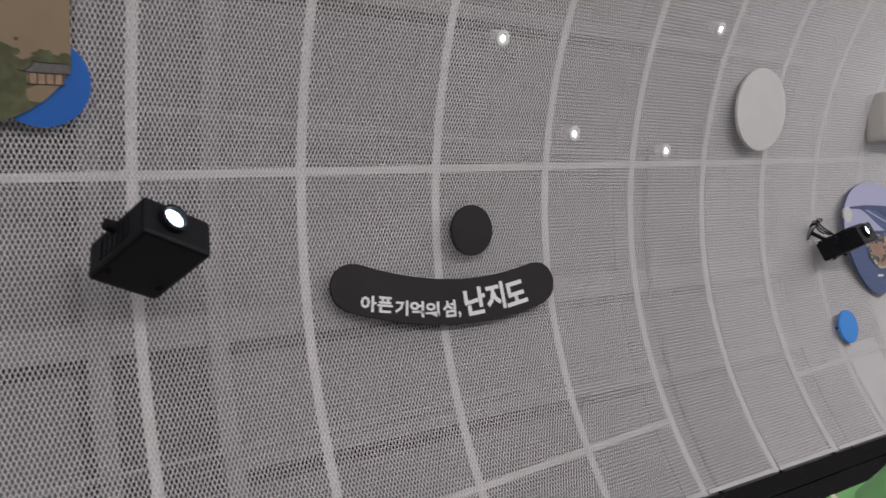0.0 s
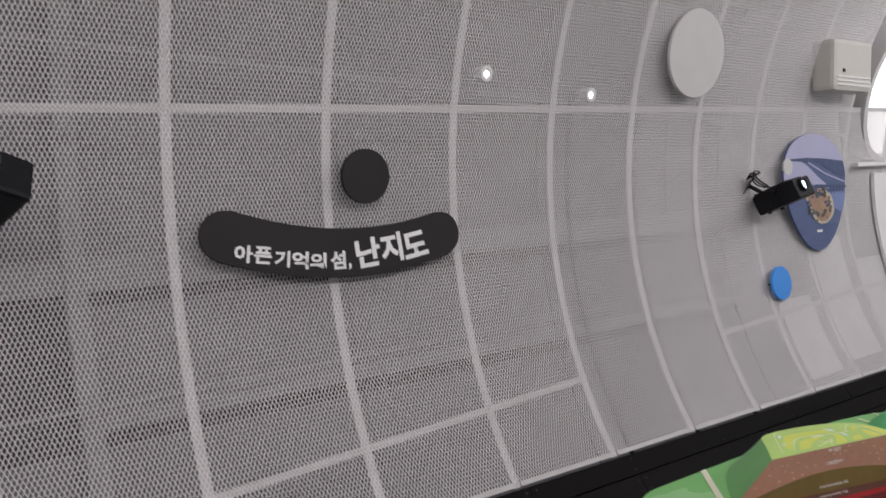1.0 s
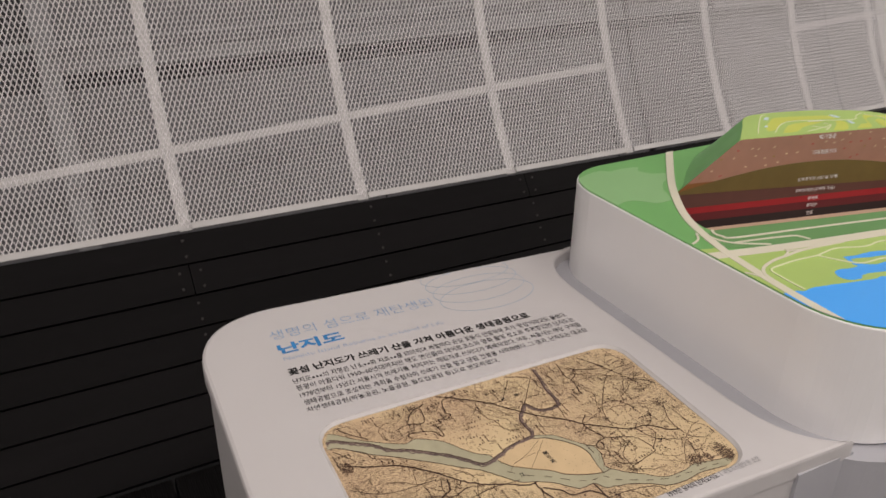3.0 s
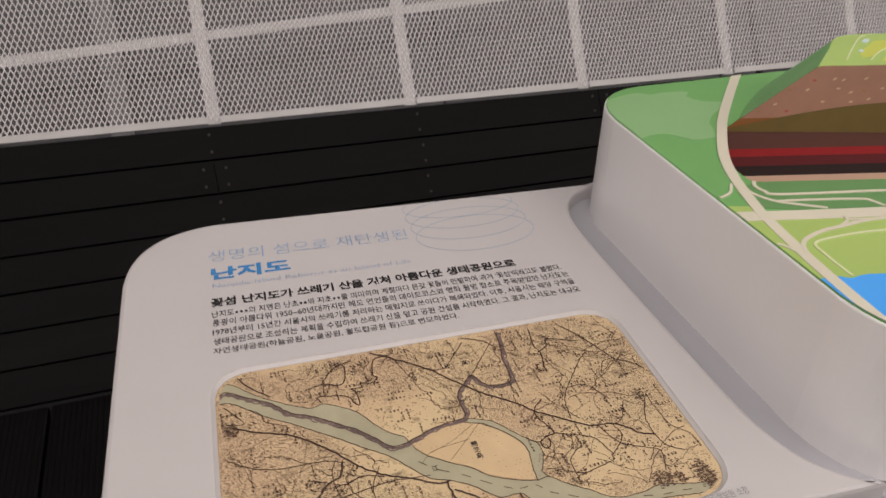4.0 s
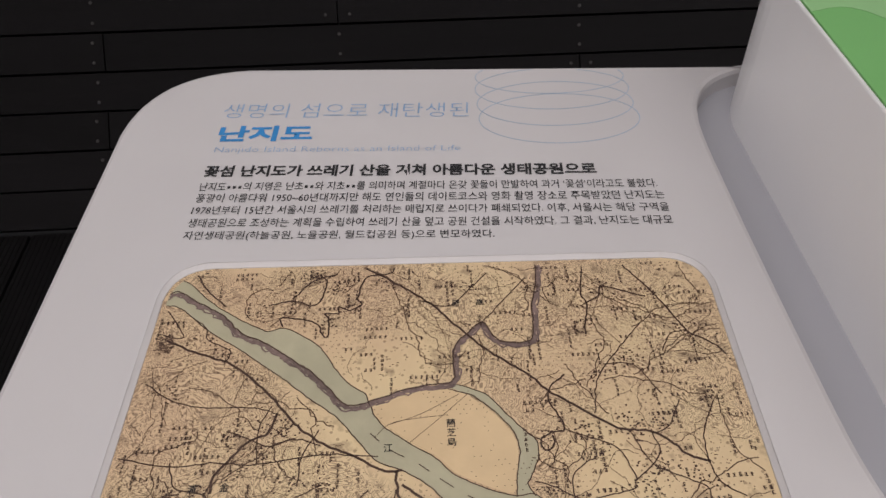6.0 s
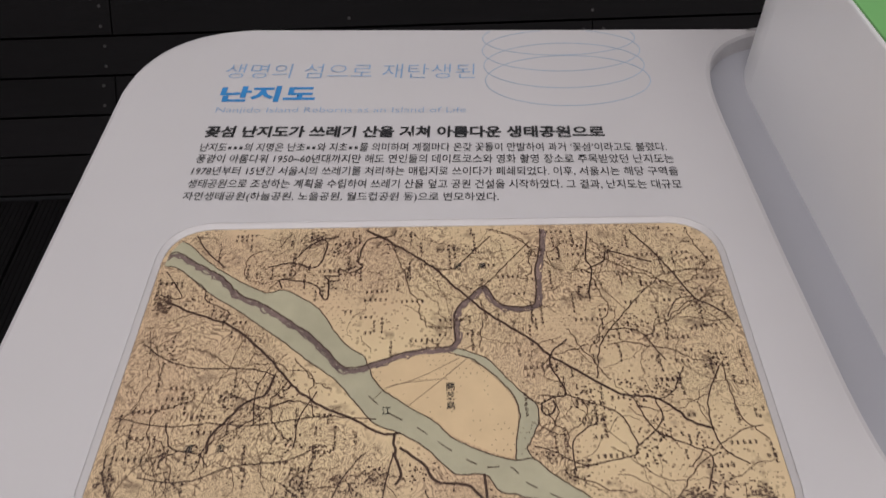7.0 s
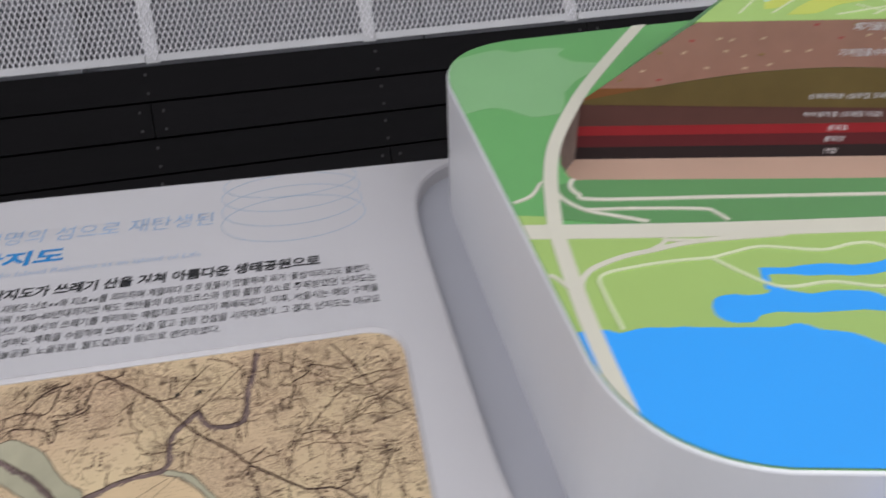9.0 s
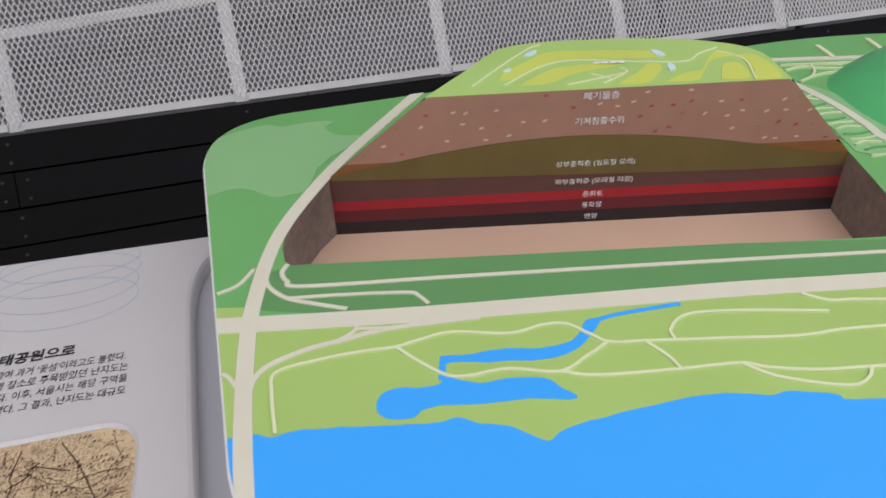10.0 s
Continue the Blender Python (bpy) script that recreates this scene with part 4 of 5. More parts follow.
def map_outline(grow=0.0, radius=0.036):
    w, h = MAP_W / 2 + grow, MAP_H / 2 + grow
    c, s = math.cos(MAP_TURN), math.sin(MAP_TURN)
    pts = rounded([(-w, -h, radius), (w, -h, radius), (w, h, radius), (-w, h, radius)], 8)
    return [(MAP_C.x + c * x - s * y, MAP_C.y + s * x + c * y) for x, y in pts]


table = thing("display_table", "white solid-surface reading table with a recessed old map and printed text", "display table", (1.42, 0.7, 0.0))
part("top", slab(TABLE, TOP - 0.030, TOP, hole=map_outline(0.0062, 0.0415), rim=0.006), TABLE_WHITE, table)
# shallow sloping lip round the recessed map
lip_bm = bmesh.new()
lip_rows = []
for grow, radius, z in ((0.0060, 0.0413, TOP - 0.029), (0.0060, 0.0413, TOP - 0.0004), (0.0050, 0.0405, TOP - 0.0014), (0.0022, 0.037, TOP - 0.0038), (0.0022, 0.037, TOP - 0.029)):
    lip_rows.append([lip_bm.verts.new((x, y, z)) for x, y in map_outline(grow, radius)])
for a, b in zip(lip_rows, lip_rows[1:]):
    for k in range(len(a)):
        lip_bm.faces.new((a[k], a[(k + 1) % len(a)], b[(k + 1) % len(b)], b[k]))
bmesh.ops.recalc_face_normals(lip_bm, faces=lip_bm.faces)
part("map_lip", lip_bm, TABLE_WHITE, table, "bevelled white lip round the map")
part("body", slab(offset(TABLE, -0.004), 0.0, TOP - 0.0305), TABLE_WHITE, table)
map_sheet = part("map_print", slab(map_outline(0.0020, 0.0368), TOP - 0.0303, TOP - 0.0045), MAP_PAPER, table, "tan antique survey map under the table top")

MZ = TOP - 0.0043
MAP_O = Vector((1.165, 0.42))
MAP_HULL = map_outline(-0.0016, 0.035)


def on_map(points, steps=5):
    return [(p[0] + MAP_O.x, p[1] + MAP_O.y) for p in smooth_line(points, steps)]


def inside(p, hull=None):
    hull = hull or MAP_HULL
    return all((b[0] - a[0]) * (p[1] - a[1]) - (b[1] - a[1]) * (p[0] - a[0]) > 0 for a, b in zip(hull, hull[1:] + hull[:1]))


def join(bms):
    """Several small meshes in one, for one kind of printed mark."""
    out = bmesh.new()
    for b in bms:
        me = bpy.data.meshes.new("t")
        b.to_mesh(me)
        b.free()
        out.from_mesh(me)
        bpy.data.meshes.remove(me)
    return out


north, south = on_map(RIVER_NORTH_BANK), on_map(RIVER_SOUTH_BANK)
part("river", slab(clip(north + south[::-1], MAP_HULL), MZ, MZ + 0.0002), MAP_RIVER, map_sheet)
part("river_branch", slab(on_map(BRANCH_EAST) + on_map(BRANCH_WEST)[::-1], MZ, MZ + 0.0003), MAP_RIVER, map_sheet)
part("sandbank", slab(on_map([*ISLE, ISLE[0]], 3)[:-1], MZ + 0.0001, MZ + 0.00035), MAP_SAND, map_sheet)


def jitter(points, amount, seed):
    return [(x + amount * (noise.noise((x * 180, y * 180, seed))), y + amount * (noise.noise((x * 180, y * 180, seed + 9)))) for x, y in points]


def beside(points, d):
    """The line moved d to its right."""
    out = []
    for k in range(len(points)):
        a, b = Vector(points[max(k - 1, 0)]), Vector(points[min(k + 1, len(points) - 1)])
        u = (b - a).normalized() if (b - a).length > 1e-6 else Vector((1, 0))
        out.append((points[k][0] + u.y * d, points[k][1] - u.x * d))
    return out


marks = []
border = on_map(BORDER, 8)
for k, (d, w) in enumerate(((0.0012, 0.0026), (0.0028, 0.0024), (0.0042, 0.0014))):
    marks.append(ribbon([p for p in jitter(beside(border, d), 0.0020 + 0.0006 * k, k) if inside(p)], w, MZ + 0.0004 + 0.0001 * k, 0.0001))
part("border_wash", join(marks), MAP_SHADE, map_sheet)
marks = []
for line in (RIVER_NORTH_BANK, RIVER_SOUTH_BANK, BRANCH_EAST, BRANCH_WEST):
    marks.append(ribbon([p for p in jitter(on_map(line, 8), 0.0008, 3) if inside(p)], 0.0008, MZ + 0.0005, 0.0001))
marks.append(ribbon([p for p in jitter(on_map(BORDER, 8), 0.0012, 7) if inside(p)], 0.0011, MZ + 0.0008, 0.0001))
part("bank_line", join(marks), MAP_BROWN, map_sheet)
marks = []
for k, line in enumerate(MAP_ROADS):
    pts = [p for p in jitter(on_map(line, 7), 0.0012, 20 + k) if inside(p)]
    if len(pts) > 2:
        marks.append(ribbon(pts, 0.0019 if k in (0, 1, 10, 11, 12, 16, 18) else 0.0013 if k < 14 else 0.0009, MZ + 0.0006, 0.0001))
part("old_road", join(marks), MAP_BROWN, map_sheet)


def in_river(x, y):
    """Whether a place on the map lies on the water or the sandbank."""
    yn = np.interp(x, [p[0] for p in RIVER_NORTH_BANK], [p[1] for p in RIVER_NORTH_BANK])
    ys = np.interp(x, [p[0] for p in RIVER_SOUTH_BANK], [p[1] for p in RIVER_SOUTH_BANK])
    return ys - 0.004 < y < yn + 0.004


rng = random.Random(11)
marks, glyphs, stipple = [], [], []
for k in range(210):
    x, y = rng.uniform(0.0, 0.475), rng.uniform(0.0, 0.29)
    a, pts = rng.uniform(0, 6.28), []
    bend = rng.uniform(-0.5, 0.5)
    for s in range(rng.randint(8, 26)):
        if in_river(x, y) or (0.17 < x < 0.30 and 0.055 < y < 0.152):
            break
        pts.append((x + MAP_O.x, y + MAP_O.y))
        a += rng.gauss(bend * 0.25, 0.26)
        x, y = x + 0.0042 * math.cos(a), y + 0.0042 * math.sin(a)
    pts = [p for p in jitter(pts, 0.0030, k) if inside(p)]
    if len(pts) > 3:
        marks.append(ribbon(pts, rng.choice((0.0003, 0.0004, 0.0005, 0.0005, 0.0008)), MZ + 0.0003, 0.0001))
# thin tracks on the sandbank
for line in ([(0.200, 0.122), (0.225, 0.130), (0.255, 0.146)], [(0.215, 0.105), (0.235, 0.122), (0.262, 0.146)], [(0.190, 0.112), (0.205, 0.124), (0.245, 0.128)]):
    marks.append(ribbon(on_map(line), 0.0004, MZ + 0.0005, 0.0001))
tagged(part("lane_line", join(marks), MAP_LINE, map_sheet), kind="stuff")
for k in range(330):
    x, y = rng.uniform(0.004, 0.482), rng.uniform(0.004, 0.285)
    if in_river(x, y) or (0.18 < x < 0.30 and 0.06 < y < 0.155):
        continue
    n = rng.randint(2, 5)
    upright = rng.random() < 0.6
    for s in range(n):
        px, py = (x, y - 0.0042 * s) if upright else (x + 0.0042 * s, y)
        if not inside((px + MAP_O.x, py + MAP_O.y)) or in_river(px, py):
            continue
        for q in range(3):
            w = rng.uniform(0.0012, 0.0025)
            yy = py + MAP_O.y + 0.0011 * (q - 1)
            xx = px + MAP_O.x + rng.uniform(-0.0004, 0.0004)
            glyphs.append((xx - w / 2, yy - 0.0003, xx + w / 2, yy + 0.0003))
        xx = px + MAP_O.x + rng.uniform(-0.0008, 0.0008)
        glyphs.append((xx - 0.0003, py + MAP_O.y - 0.0016, xx + 0.0003, py + MAP_O.y + 0.0016))
for k in range(3200):
    x, y = rng.uniform(0.004, 0.482), rng.uniform(0.004, 0.285)
    cx, cy = round(x / 0.05) * 0.05, round(y / 0.045) * 0.045
    if in_river(x, y) or not inside((x + MAP_O.x, y + MAP_O.y)) or (x - cx) ** 2 + (y - cy) ** 2 > 0.017 ** 2:
        continue
    if 0.18 < x < 0.30 and 0.06 < y < 0.155:
        continue
    w = rng.uniform(0.0003, 0.0009)
    stipple.append((x + MAP_O.x - w, y + MAP_O.y - 0.00035, x + MAP_O.x + w, y + MAP_O.y + 0.00035))

# dark woodland and walled towns, drawn with dense short strokes
for x, y, a, b in SMUDGES:
    for q in range(int(1.3e6 * a * b)):
        ang, rad = rng.uniform(0, 6.28), math.sqrt(rng.random()) * rng.uniform(0.6, 1.15)
        px, py = x + MAP_O.x + a * rad * math.cos(ang), y + MAP_O.y + b * rad * math.sin(ang)
        w, h = rng.uniform(0.0004, 0.0015), rng.uniform(0.0002, 0.0007)
        if inside((px, py)):
            stipple.append((px - w, py - h, px + w, py + h))
# villages: tight blocks of tiny house marks along the roads
for k in range(85):
    line = rng.choice(MAP_ROADS)
    cx, cy = rng.choice(line)
    cx, cy = cx + rng.uniform(-0.012, 0.012), cy + rng.uniform(-0.010, 0.010)
    for q in range(rng.randint(10, 34)):
        px, py = cx + rng.gauss(0, 0.0055), cy + rng.gauss(0, 0.0042)
        if in_river(px, py) or not inside((px + MAP_O.x, py + MAP_O.y)) or (0.18 < px < 0.30 and 0.06 < py < 0.150):
            continue
        w, h = rng.uniform(0.0004, 0.0010), rng.uniform(0.0003, 0.0008)
        glyphs.append((px + MAP_O.x - w, py + MAP_O.y - h, px + MAP_O.x + w, py + MAP_O.y + h))

# rows of field dots in some fields, and sparse dots on the sandbank
for gx in range(96):
    for gy in range(72):
        x, y = 0.005 * gx + 0.0025 * (gy % 2), 0.004 * gy
        isle_part = 0.195 < x < 0.280 and 0.070 < y < 0.132
        if in_river(x, y) or not inside((x + MAP_O.x, y + MAP_O.y)) or rng.random() < (0.75 if isle_part else 0.15):
            continue
        if noise.noise((x * 22, y * 22, 5)) > 0.02 or isle_part:
            xx, yy = x + MAP_O.x + rng.uniform(-0.0005, 0.0005), y + MAP_O.y + rng.uniform(-0.0004, 0.0004)
            stipple.append((xx - 0.00045, yy - 0.00025, xx + 0.00045, yy + 0.00025))


def tiny_bars(rects, z):
    verts, faces = [], []
    for k, (a, b, c, d) in enumerate(rects):
        i = len(verts)
        h = z + 0.000004 * (k % 45)
        verts += [(a, b, h), (c, b, h), (c, d, h), (a, d, h)]
        faces.append((i, i + 1, i + 2, i + 3))
    me = bpy.data.meshes.new("marks")
    me.from_pydata(verts, [], faces)
    return me


tagged(part("place_name", tiny_bars(glyphs, MZ + 0.0007), MAP_BROWN, map_sheet), kind="stuff")
tagged(part("hatching", tiny_bars(stipple, MZ + 0.00055), MAP_LINE, map_sheet), kind="stuff")
for ch, (x, y) in CHARS.items():
    lettering(ch, INK, map_sheet, "map_character", Matrix.Translation((x + MAP_O.x - 0.004, y + MAP_O.y - 0.004, MZ + 0.0008)), 0.0066, 0.0070, bold=0.008, thick=0.0001)
# dashed boundary along the middle of the river
mid = [((a[0] + b[0]) / 2, (a[1] + b[1]) / 2) for a, b in zip(on_map(RIVER_NORTH_BANK[13:], 4), on_map(RIVER_SOUTH_BANK[8:], 4))]
part("dash_line", join([ribbon(mid[k:k + 3], 0.0007, MZ + 0.0006, 0.0001) for k in range(0, len(mid) - 3, 4)]), MAP_BROWN, map_sheet)

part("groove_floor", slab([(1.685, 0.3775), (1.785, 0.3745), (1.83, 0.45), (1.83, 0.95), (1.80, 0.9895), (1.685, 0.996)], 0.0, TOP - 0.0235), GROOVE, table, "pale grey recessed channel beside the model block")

# printed text on the table top
TZ = TOP + 0.0004


def line_pose(x, y, deg=-3.6):
    return Matrix.Translation((x, y, TZ)) @ pose(0, 0, 0, 0, 0, deg)


lettering("생명의 섬으로 재탄생된", PALE_BLUE_INK, table, "title_line", line_pose(1.181, 0.9385, -4.1), 0.272, 0.0265, bold=-0.012)
lettering("난지도", BLUE_INK, table, "title_word", line_pose(1.1815, 0.896), 0.102, 0.0275, bold=0.035)
lettering("Nanjido Island Reborns as an Island of Life", PALE_BLUE_INK, table, "english_title", line_pose(1.182, 0.8755, -3.8), 0.258, 0.0115, bold=-0.016)
lettering("꽃섬 난지도가 쓰레기 산을 거쳐 아름다운 생태공원으로", INK, table, "headline", line_pose(1.177, 0.8385, -3.75), 0.397, 0.0180, bold=0.034)
BODY = [("난지도▪▪▪의 지명은 난초▪▪와 지초▪▪를 의미하며 계절마다 온갖 꽃들이 만발하여 과거 ‘꽃섬’이라고도 불렸다.", 1.1765, 0.8170, 0.4525),
        ("풍광이 아름다워 1950~60년대까지만 해도 연인들의 데이트코스와 영화 촬영 장소로 주목받았던 난지도는", 1.176, 0.8000, 0.456),
        ("1978년부터 15년간 서울시의 쓰레기를 처리하는 매립지로 쓰이다가 폐쇄되었다. 이후, 서울시는 해당 구역을", 1.175, 0.7823, 0.457),
        ("생태공원으로 조성하는 계획을 수립하여 쓰레기 산을 덮고 공원 건설을 시작하였다. 그 결과, 난지도는 대규모", 1.1745, 0.7645, 0.4565),
        ("자연생태공원(하늘공원, 노을공원, 월드컵공원 등)으로 변모하였다.", 1.173, 0.7470, 0.2905)]
for text, x, y, w in BODY:
    lettering(text, INK, table, "body_line", line_pose(x, y), w, 0.0128, bold=0.004)
lettering("1919년 당시의 난지도지도", INK, table, "caption", line_pose(1.4955, 0.4075, -2.2), 0.076, 0.0088, bold=0.012)
lettering("|", GREY_INK, table, "caption_bar", line_pose(1.5755, 0.4045, -2.2), 0.0008, 0.0085)
lettering("국토지리정보원 소장", GREY_INK, table, "caption_source", line_pose(1.5805, 0.4045, -2.2), 0.0595, 0.0088)
for cx, cy, rx, ry in ((1.550, 0.910, 0.0865, 0.0445), (1.5495, 0.9375, 0.0860, 0.0415), (1.550, 0.966, 0.0865, 0.040), (1.5505, 0.990, 0.085, 0.034)):
    ring = []
    for k in range(72):
        a = 2 * math.pi * k / 72
        x, y = rx * math.cos(a), ry * math.sin(a)
        ring.append((cx + x + 0.10 * y, cy + y - 0.061 * x))
    keep = [p for p in ring if p[1] < 1.028 - 0.068 * (p[0] - 1.21)]
    if len(keep) == 72:
        part("ring_line", ribbon(ring, 0.0009, TZ - 0.0003, 0.0003, closed=True), LINE_BLUE, table)
    else:
        start = next(k for k in range(72) if ring[k] in keep and ring[k - 1] not in keep)
        part("ring_line", ribbon([ring[(start + k) % 72] for k in range(len(keep))], 0.0009, TZ - 0.0003, 0.0003), LINE_BLUE, table)

# ---- relief model block ----
BZ = 0.870
model = thing("relief_model", "white rounded plinth with green printed landscape relief and cutaway hill", "relief model", (2.4, 0.6, 0.0))
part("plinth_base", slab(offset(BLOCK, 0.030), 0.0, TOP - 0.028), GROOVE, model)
TRENCH = [(1.875, 0.833), (1.854, 0.810), (1.837, 0.784), (1.824, 0.757), (1.815, 0.722), (1.815, 0.701), (1.822, 0.689), (1.838, 0.684), (2.378, 0.559), (2.414, 0.707)]
part("block", slab(BLOCK, TOP - 0.0235, BZ - 0.002, hole=offset(TRENCH, 0.003), rim=0.002), WHITE, model)
FIELD = offset(BLOCK, -0.0024)
ground_print = part("ground_print", slab(FIELD, BZ - 0.0019, BZ, hole=TRENCH), GREEN_MID, model)
def field(name, pts, lift, mat):
    pts = clip(pts, FIELD)
    if len(pts) > 2:
        part(name, slab(pts, BZ + 0.0001, BZ + lift), mat, ground_print)


LAYER = [0.0]


def road(name, pts, width, lift, mat, steps=14):
    LAYER[0] += 0.00004
    lift += LAYER[0]
    pts = [q for q in smooth_line(pts, steps) if inside(q, FIELD)]
    if len(pts) > 2:
        part(name, ribbon(pts, width, BZ + 0.0001, lift), mat, ground_print)


def avenue(name, pts, width, lift, mat):
    """A broad road, cut off at the edge of the print."""
    p = [Vector(q) for q in smooth_line(pts, 8)]
    left, right = [], []
    for i in range(len(p)):
        d = (p[min(i + 1, len(p) - 1)] - p[max(i - 1, 0)]).normalized() * width / 2
        left.append((p[i].x - d.y, p[i].y + d.x))
        right.append((p[i].x + d.y, p[i].y - d.x))
    out = clip(left + right[::-1], FIELD)
    if len(out) > 2:
        part(name, slab(out, BZ + 0.0001, BZ + lift), mat, ground_print)


def rough(points, amount=0.0022):
    """A hand-cut shoreline."""
    return [(x + amount * noise.noise((x * 90, y * 90, 4)), y + amount * noise.noise((x * 90, y * 90, 8))) for x, y in points]


FIELD = FIELD if area2(FIELD) > 0 else FIELD[::-1]
MOTORWAY = [(1.70, 0.640), (1.749, 0.629), (1.896, 0.596), (2.035, 0.569), (2.176, 0.542), (2.302, 0.5145), (2.6, 0.452), (3.1, 0.33)]
field("meadow_print", [*MOTORWAY, (3.3, -0.3), (1.5, -0.3)], 0.0006, GREEN_LIGHT)
field("verge_print", [(1.784, 0.640), *MOTORWAY[2:7], (2.6, 0.505), (2.342, 0.563), (2.211, 0.599), (2.012, 0.646), (1.822, 0.692), (1.800, 0.688)], 0.0006, GREEN_DARK)
field("verge_corner_print", [(1.744, 0.632), (1.778, 0.625), (1.779, 0.645), (1.744, 0.655)], 0.0005, GREEN_LIGHT)
field("woods_print", rough(smooth_line([(1.744, 0.836), (1.756, 0.838), (1.786, 0.840), (1.813, 0.814), (1.836, 0.812), (1.851, 0.818), (1.865, 0.855), (1.894, 0.883), (1.931, 0.908), (1.900, 0.923), (1.887, 0.945), (1.899, 0.960), (1.866, 0.967), (1.839, 0.966), (1.820, 0.977), (1.773, 0.967), (1.744, 0.952)], 3)), 0.0005, GREEN_SOFT)
SHORE = smooth_line([(1.72, 0.511), (1.751, 0.506), (1.773, 0.504), (1.786, 0.498), (1.801, 0.499), (1.832, 0.493), (1.871, 0.483), (1.898, 0.477), (1.915, 0.477), (1.929, 0.467), (1.947, 0.459), (1.958, 0.449), (1.970, 0.439), (1.984, 0.445), (2.027, 0.447), (2.080, 0.446), (2.113, 0.440), (2.134, 0.431), (2.152, 0.430), (2.181, 0.418), (2.211, 0.404), (2.45, 0.355), (2.70, 0.27), (3.1, 0.19)], 4)
field("river_print", [*rough(SHORE, 0.0012), (3.1, -0.2), (1.5, -0.2)], 0.0010, WATER)
field("pond_print", rough(smooth_line([(1.919, 0.540), (1.920, 0.531), (1.928, 0.530), (1.960, 0.521), (1.993, 0.513), (2.017, 0.514), (2.039, 0.526), (2.052, 0.540), (2.053, 0.544), (2.043, 0.544), (2.027, 0.528), (2.009, 0.524), (1.989, 0.527), (1.964, 0.534), (1.941, 0.535), (1.919, 0.540)], 4)[:-1], 0.0016), 0.0009, WATER)
field("pond_print", rough(smooth_line([(1.917, 0.522), (1.908, 0.511), (1.878, 0.517), (1.862, 0.509), (1.865, 0.492), (1.884, 0.486), (1.898, 0.492), (1.934, 0.485), (1.971, 0.478), (2.002, 0.469), (1.998, 0.480), (1.988, 0.494), (1.962, 0.502), (1.940, 0.504), (1.922, 0.515), (1.917, 0.522)], 4)[:-1], 0.0016), 0.0010, WATER)
road("stream_print", [(1.921, 0.537), (1.917, 0.526), (1.914, 0.515)], 0.0055, 0.0008, WATER)
road("stream_print", [(2.048, 0.541), (2.07, 0.543), (2.124, 0.5395)], 0.0042, 0.0009, WATER)
avenue("motorway", MOTORWAY, 0.0192, 0.0012, ROAD)
avenue("road", [(2.035, 1.020), (2.0055, 0.991), (1.906, 0.879), (1.8615, 0.821), (1.8215, 0.758), (1.799, 0.704), (1.7805, 0.636), (1.7755, 0.606), (1.769, 0.548), (1.765, 0.492), (1.762, 0.40), (1.76, 0.30)], 0.0136, 0.0014, ROAD)
road("road", [(1.796, 0.690), (1.798, 0.667), (1.812, 0.646), (1.835, 0.631), (1.859, 0.617)], 0.0042, 0.0013, ROAD)
road("road", [(1.811, 0.646), (1.855, 0.637), (1.911, 0.6225), (1.920, 0.615), (1.926, 0.602)], 0.0036, 0.0015, ROAD)
road("road", [(1.817, 0.694), (1.811, 0.683), (1.814, 0.670), (1.828, 0.658), (1.954, 0.631), (2.149, 0.588), (2.329, 0.547), (2.60, 0.485)], 0.0044, 0.0013, ROAD)
road("road", [(1.746, 0.669), (1.771, 0.677), (1.787, 0.696)], 0.0034, 0.0013, ROAD)
road("road", [(1.745, 0.575), (1.757, 0.568), (1.765, 0.551)], 0.0034, 0.0013, ROAD)
road("road", [(1.772, 0.545), (1.778, 0.559), (1.791, 0.570), (1.819, 0.578), (1.846, 0.580), (1.888, 0.582), (1.962, 0.5735)], 0.0048, 0.0013, ROAD)
road("road", [(1.844, 0.580), (1.859, 0.587), (1.864, 0.596)], 0.0034, 0.0014, ROAD)
road("road", [(1.860, 0.590), (1.902, 0.580), (1.916, 0.587)], 0.0034, 0.0015, ROAD)
road("path", [(1.788, 0.500), (1.789, 0.538), (1.794, 0.560), (1.826, 0.564), (1.861, 0.563), (1.888, 0.560), (1.907, 0.562), (1.935, 0.563), (1.978, 0.548), (2.007, 0.549), (2.025, 0.545), (2.038, 0.529), (2.050, 0.515), (2.076, 0.508), (2.144, 0.490), (2.195, 0.477), (2.263, 0.467), (2.5, 0.41), (2.8, 0.31)], 0.0028, 0.0013, PATH_INK)
road("path", [(1.888, 0.560), (1.901, 0.540), (1.918, 0.519), (1.934, 0.513), (1.965, 0.511), (2.001, 0.497), (2.027, 0.506), (2.048, 0.515)], 0.0028, 0.0014, PATH_INK)
road("path", [(2.001, 0.497), (2.027, 0.485), (2.086, 0.473), (2.133, 0.465), (2.150, 0.455), (2.184, 0.442), (2.233, 0.431), (2.5, 0.375)], 0.0028, 0.0012, PATH_INK)
road("path", [(2.133, 0.465), (2.152, 0.444), (2.193, 0.422), (2.212, 0.424), (2.222, 0.433)], 0.0026, 0.0017, PATH_INK)
road("path", [(2.099, 0.501), (2.102, 0.514), (2.122, 0.525), (2.161, 0.518), (2.232, 0.495)], 0.0026, 0.0015, PATH_INK)
road("path", [(2.076, 0.508), (2.085, 0.488), (2.088, 0.473)], 0.0026, 0.0016, PATH_INK)
road("path", [(2.224, 0.520), (2.240, 0.506), (2.259, 0.501), (2.284, 0.493), (2.4, 0.46)], 0.0028, 0.0016, PATH_INK)
